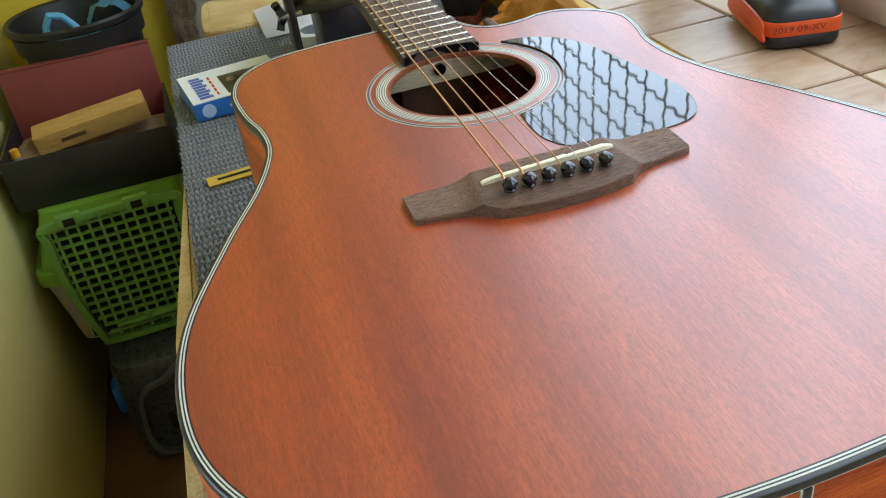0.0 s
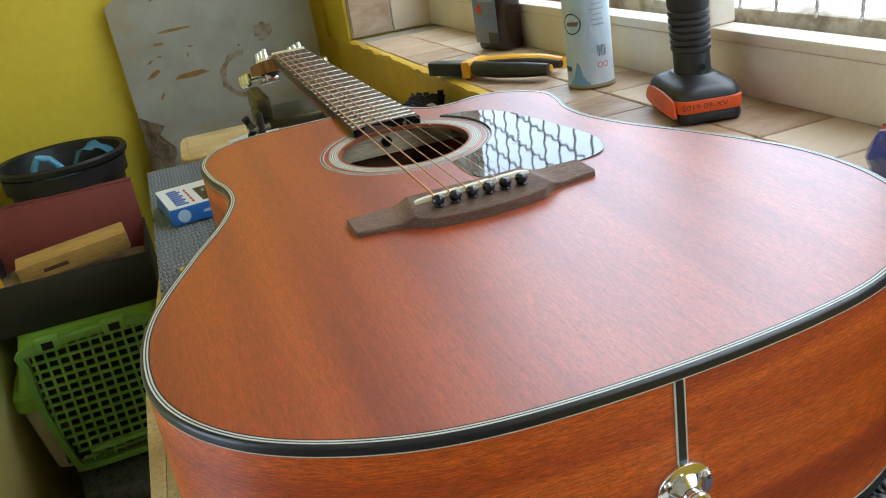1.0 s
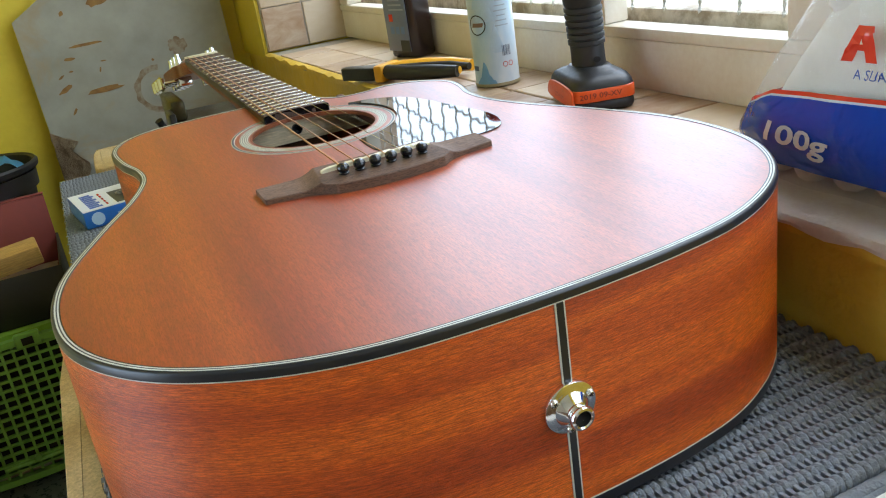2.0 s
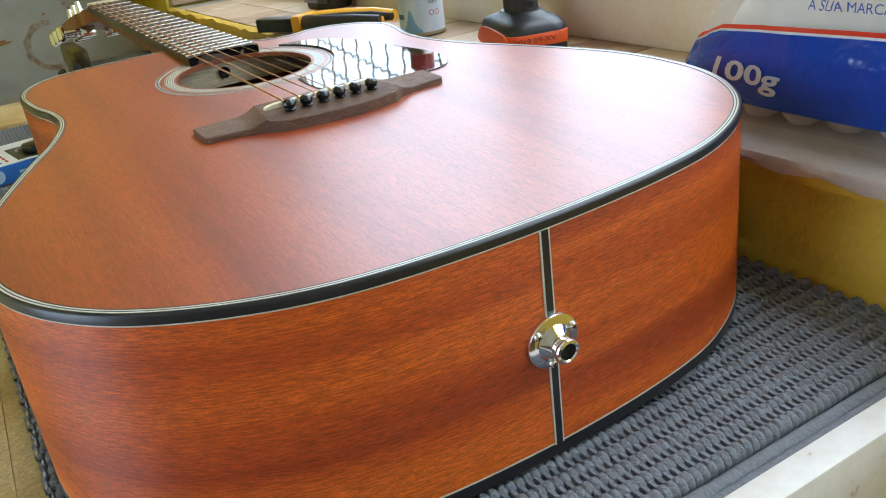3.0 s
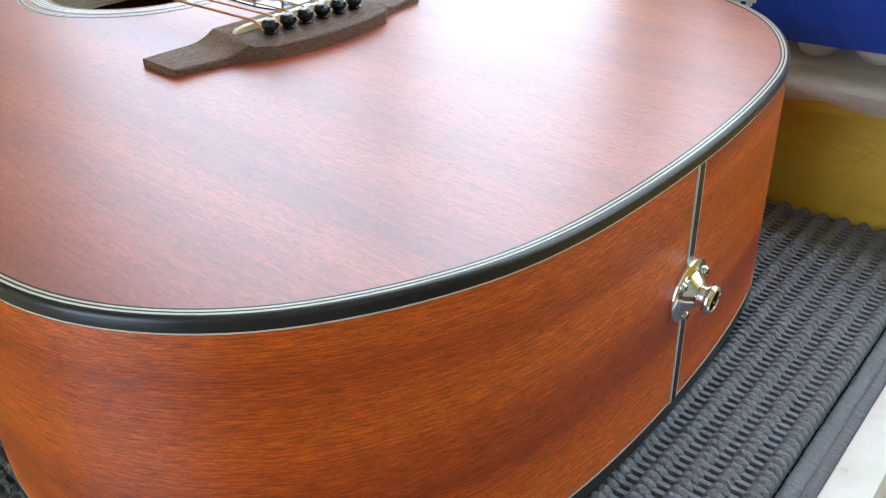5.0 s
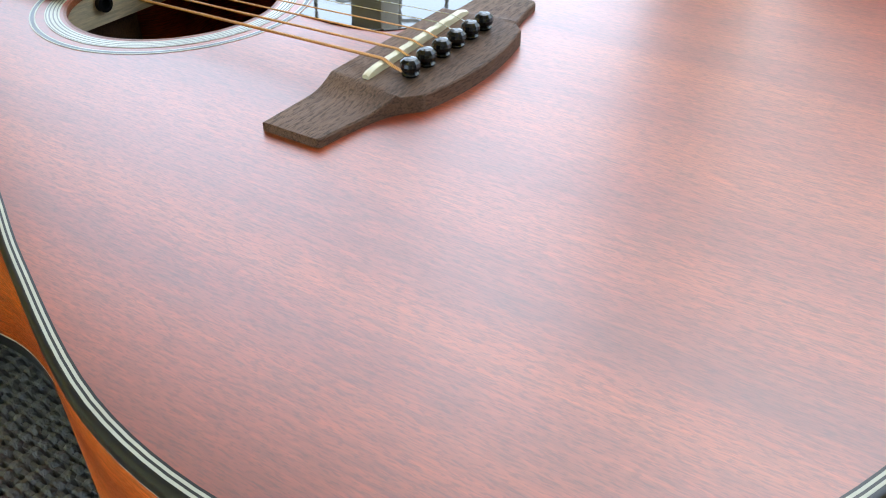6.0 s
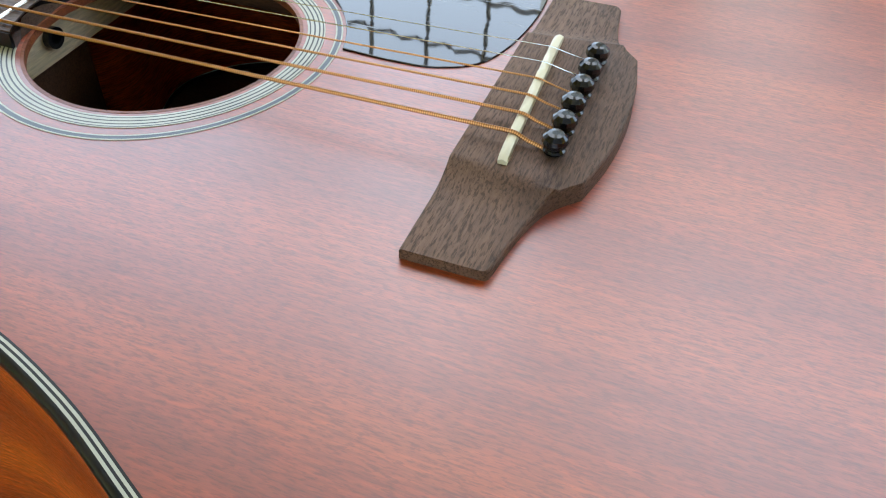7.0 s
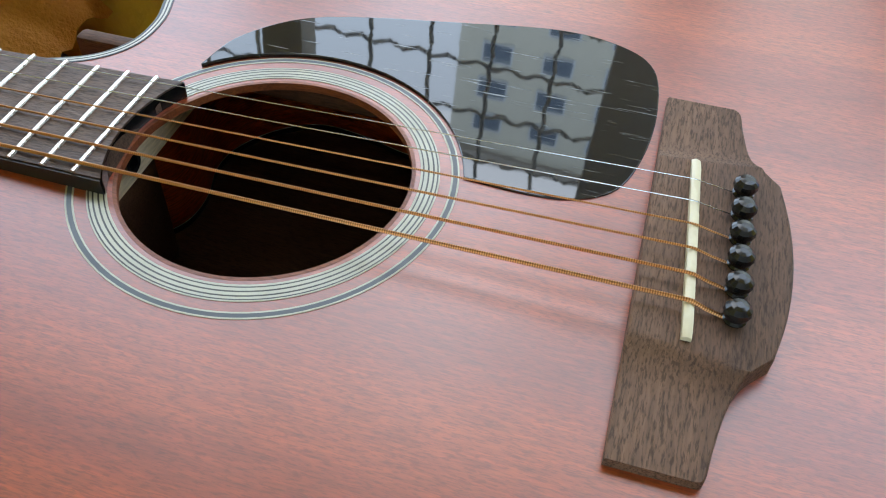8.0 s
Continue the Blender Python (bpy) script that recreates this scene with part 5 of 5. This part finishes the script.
# ---------------------------------------------------------------- boxes beside the bench
def pet_carrier():
    t = thing("pet_carrier", "lime green and beige plastic pet carrier with a lattice door", "pet carrier", at=pose(-0.390, 0.955, 0.262, 0, 0, 3))
    def shell(z0, z1, w0, w1, d0, d1, r=0.05):
        bm = bmesh.new()
        rings = []
        for z, w, d in ((z0, w0, d0), ((z0 + z1) / 2, (w0 + w1) / 2, (d0 + d1) / 2), (z1, w1, d1)):
            ring = []
            for cx, cy, a0 in ((w / 2 - r, 0.46 - r, 0), (-w / 2 + r, 0.46 - r, 90), (-w / 2 + r, r * 0.4, 180), (w / 2 - r, r * 0.4, 270)):
                for i in range(7):
                    a = radians(a0 + 15 * i)
                    ring.append((cx + r * math.cos(a), cy + (r * 0.4 if a0 >= 180 else r) * math.sin(a) + (0.46 - d) * (-0.5 if cy > 0.2 else 0.5), z))
            rings.append(ring)
        loft(bm, rings, True, True, True)
        return done(bm)
    part("lower_shell", shell(-0.030, 0.105, 0.245, 0.285, 0.42, 0.45), "beige_plastic", t, "beige lower half")
    part("rim", shell(0.105, 0.130, 0.300, 0.300, 0.46, 0.46), "green", t, "green joining rim")
    part("upper_shell", shell(0.130, 0.2255, 0.280, 0.225, 0.45, 0.40), "green", t, "lime green upper half")
    door = part("door_frame", door_frame(), "green_door", t, "green lattice door")
    # Black sheet behind the lattice, painting the shade inside the carrier.
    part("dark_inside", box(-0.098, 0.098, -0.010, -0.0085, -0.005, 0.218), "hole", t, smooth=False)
    for k in range(11):
        x = -0.090 + 0.018 * k
        lo = 0.02 if abs(x) < 0.07 else 0.05
        part("upright_bar", box(x - 0.0022, x + 0.0022, -0.020, -0.014, lo - 0.03, 0.222), "green_door", door, smooth=False)
    for k in range(14):
        z = 0.000 + 0.0165 * k
        hw = 0.096 if z > 0.08 else 0.070 + 0.026 * z / 0.08
        part("cross_bar", box(-hw, hw, -0.0205, -0.0145, z - 0.0022, z + 0.0022), "green_door", door, smooth=False)
    for sx in (-0.062, 0.045):
        part("hinge", box(sx - 0.020, sx + 0.020, -0.026, -0.012, 0.214, 0.240, 0.004), "green_door", door, "moulded hinge")
        # Black patch painting the shade in the hinge's slot.
        part("hinge_slot", box(sx - 0.009, sx + 0.009, -0.0268, -0.0255, 0.220, 0.233), "hole", door, smooth=False)
    part("latch_bar", tube([(-0.055, -0.024, 0.012), (0.080, -0.024, 0.012)], 0.0045, 8), "green_door", door)
    for sx in (0.0, 0.05):
        part("latch_stud", lathe([(0.006, 0), (0.006, 0.006), (0.003, 0.008)], 12, pose(sx, -0.024, 0.018, 90, 0, 0)), "green_door", door)


def door_frame():
    outer = spline([(-0.070, -0.022), (0.075, -0.022), (0.090, -0.005), (0.108, 0.10), (0.110, 0.19), (0.098, 0.228), (-0.098, 0.228), (-0.110, 0.19), (-0.108, 0.10), (-0.088, -0.005)], 5)
    bm = band(outer, inset(outer, 0.011), 0.0, 0.014)
    bm.transform(Matrix(((1, 0, 0, 0), (0, 0, -1, -0.010), (0, 1, 0, 0), (0, 0, 0, 1))))
    return done(bm)


pet_carrier()

gc = thing("grey_storage_box", "smoky grey plastic carrier standing on the floor", "storage box", at=pose(-0.375, 0.865, 0, 0, 0, 4))
part("shell", rounded_slab(0.24, 0.50, 0.0, 0.2285, 0.045, 0.02), "smoke_plastic", gc, "smoky grey shell")
gc.matrix_basis = pose(-0.372, 1.115, 0, 0, 0, 4)
go = spline([(-0.085, 0.03), (0.06, 0.02), (0.10, 0.05), (0.105, 0.19), (0.085, 0.215), (0.0, 0.215), (-0.04, 0.19), (-0.075, 0.18), (-0.095, 0.14)], 5)
gr = band(go, inset(go, 0.008), 0, 0.012)
gr.transform(Matrix(((1, 0, 0, 0), (0, 0, -1, -0.249), (0, 1, 0, 0), (0, 0, 0, 1))))
part("door_rim", done(gr), "smoke_rim", gc, "paler door rim")
for k in range(4):
    # Vent openings as black patches, painted shade on the shell.
    part("vent_slot", box(-0.055 + 0.022 * k, -0.043 + 0.022 * k, -0.2515, -0.2495, 0.07, 0.11), "hole", gc, smooth=False)
part("blue_latch", box(-0.135, -0.118, -0.20, -0.16, 0.10, 0.16, 0.006), "cardboard_blue", gc, "blue side latch")


def tray_things():
    t = thing("black_tray", "black plastic tray full of papers on the pet carrier", "tray")
    x0, x1, y0, y1, z0, z1 = -0.535, -0.262, 1.005, 1.225, 0.4880, 0.578
    part("bottom", box(x0 + 0.012, x1 - 0.012, y0 + 0.012, y1 - 0.012, z0, z0 + 0.004), "plastic_black", t)
    for nm, a in (("front_wall", (y0, y0 + 0.004)), ("back_wall", (y1 - 0.004, y1))):
        part(nm, box(x0, x1, a[0], a[1], z0, z1, 0.0015), "plastic_black", t)
    for a in ((x0, x0 + 0.004), (x1 - 0.004, x1)):
        part("end_wall", box(a[0], a[1], y0 + 0.0042, y1 - 0.0042, z0, z1, 0.0015), "plastic_black", t)
    f = thing("maroon_folder", "maroon card folder standing in the black tray", "folder", at=pose(-0.398, 1.205, z0 + 0.006, -6, 0, 0))
    part("cover", box(-0.132, 0.132, -0.003, 0.003, 0.0, 0.164, 0.001), "maroon", f)
    part("flap", box(-0.132, 0.132, -0.003, 0.020, 0.1645, 0.168, 0.001), "maroon", f, "folded top flap")
    b = thing("wood_block", "yellow wooden block wrapped in torn brown paper in the tray", "wood block", at=pose(-0.392, 1.125, z0 + 0.066, 8, -5, 5))
    part("block", box(-0.098, 0.098, -0.026, 0.026, 0.0, 0.036, 0.004), "kraftwood", b)
    part("stamp", box(-0.055, -0.012, -0.0268, -0.0262, 0.014, 0.021), plain("stamp_brown", (0.10, 0.045, 0.02), 0.7), b, "dark stamped mark", False)
    k = bmesh.new()
    rows = []
    for i in range(15):
        rows.append([(-0.525 + 0.25 * i / 14, 1.015 + 0.17 * j / 8, z0 + 0.048 + 0.016 * noise.noise(Vector((i * 0.6, j * 0.6, 5))) + 0.012 * (i < 4)) for j in range(9)])
    loft(k, rows, False)
    bmesh.ops.solidify(k, geom=k.faces[:], thickness=0.0012)
    tagged(part("torn_paper", k, "kraft", None, "torn brown paper crumpled in the black tray"), category="paper")
    s = thing("small_bottle", "small bottle with a yellow cap in the tray", "bottle", at=pose(-0.520, 1.075, z0 + 0.004))
    part("glass", lathe([(0.010, 0), (0.010, 0.050), (0.006, 0.058), (0.006, 0.066)], 14), plain("bottle_blue", (0.2, 0.35, 0.5), 0.2), s)
    part("cap", lathe([(0.0075, 0.066), (0.0075, 0.080)], 14), "yellow_plastic", s)


tray_things()
pot = thing("plant_pot", "black plastic plant pot holding blue cloths, behind the tray", "plant pot", at=pose(-0.388, 1.345, 0.4880) @ Matrix.Diagonal((1, 1, 1.125, 1)))
part("pot_wall", lathe([(0.088, 0.0), (0.092, 0.004), (0.108, 0.130), (0.110, 0.150), (0.118, 0.152), (0.120, 0.180), (0.115, 0.180), (0.104, 0.13), (0.088, 0.01)], 48), "plastic_black", pot, "black ribbed pot wall")
part("rim", lathe([(0.114, 0.1805), (0.120, 0.182), (0.127, 0.186), (0.128, 0.194), (0.124, 0.198), (0.117, 0.195), (0.114, 0.1805)], 48, None, False, False), "plastic_black", pot, "rolled black rim")
cl = thing("blue_cloth", "light blue nonwoven cloth strips inside the plant pot", "cloth")
loopy = [(-0.445, 1.310, 0.66), (-0.437, 1.300, 0.702), (-0.424, 1.296, 0.722), (-0.404, 1.298, 0.716), (-0.386, 1.302, 0.690), (-0.378, 1.306, 0.65)]
sm = [Vector(p) for p in loopy]
part("strap", tube([sm[i].lerp(sm[i + 1], k / 4) for i in range(len(sm) - 1) for k in range(4)] + [sm[-1]], 0.0065, 8), "blue_cloth", cl)
cb = bmesh.new()
loft(cb, [[(-0.37 + 0.085 * i / 10, 1.32 + 0.07 * j / 6, 0.685 + 0.03 * math.sin(math.pi * i / 10) + 0.010 * noise.noise(Vector((i * 0.5, j * 0.5, 9)))) for j in range(7)] for i in range(11)], False)
bmesh.ops.solidify(cb, geom=cb.faces[:], thickness=0.002)
part("fold", done(cb), "blue_cloth", cl)
part("bundle", box(-0.455, -0.320, 1.290, 1.400, 0.530, 0.668, 0.03, 3), "blue_cloth", cl)

# ---------------------------------------------------------------- tiles of the sill and of the window's reveal
sill = structure("sill_bed", box(WALLX + 0.001, XF + 0.03, W0, W1 + 0.01, T - 0.0118, T - 0.004), "grout", "tiled window sill of brown stone tiles")
edge = bmesh.new()
rows = []
for i in range(130):
    y = W0 + (W1 - W0) * i / 129
    k = 0.008 * noise.noise(Vector((y * 22, 0, 0))) + 0.004 * noise.noise(Vector((y * 80, 3, 0)))
    rows.append([(WALLX - 0.0032, y, T - 0.012 + k), (WALLX - 0.0040, y, T - 0.004 + k), (WALLX + 0.004, y, T - 0.0012), (WALLX + 0.012, y, T - 0.0030)])
loft(edge, rows, False)
structure("sill_plaster", done(edge), "ochre", "ragged ochre painted edge of the sill", True)
tb = box(-0.5, 0.5, -0.5, 0.5, -0.5, 0.5)
tile_mesh = None
rt = random.Random(5)
TW, TL = 0.0860, 0.0860
for i in range(2):
    for j in range(29):
        y = W0 + 0.045 + (TL + 0.003) * j
        if y + TL / 2 > W1:
            break
        x = WALLX + 0.008 + TW / 2 + i * (TW + 0.003)
        if tile_mesh is None:
            tbm = box(-TW / 2, TW / 2, -TL / 2, TL / 2, -0.004, 0, 0.0012, 1)
            ob = part("tile", tbm, "tile", sill, smooth=False)
            tile_mesh = ob.data
        else:
            ob = new("tile", tile_mesh)
            ob.parent = sill
        ob.matrix_basis = pose(x + rt.uniform(-0.0008, 0.0008), y, T + rt.uniform(-0.0006, 0.0003), rt.uniform(-0.25, 0.25), rt.uniform(-0.25, 0.25), rt.uniform(-0.5, 0.5))
reveal = structure("reveal_bed", box(WALLX + 0.006, 0.498, W1 + 0.0045, W1 + 0.0118, T, WTOP), "grout", "brown stone tiles lining the window reveal")
for k in range(13):
    for i in range(3):
        ob = new("tile", tile_mesh)
        ob.parent = reveal
        ob.matrix_basis = pose(WALLX + 0.008 + TW / 2 + i * (TW + 0.003), W1 + 0.001, T + 0.044 + k * (TW + 0.002), 90, 0, 0)
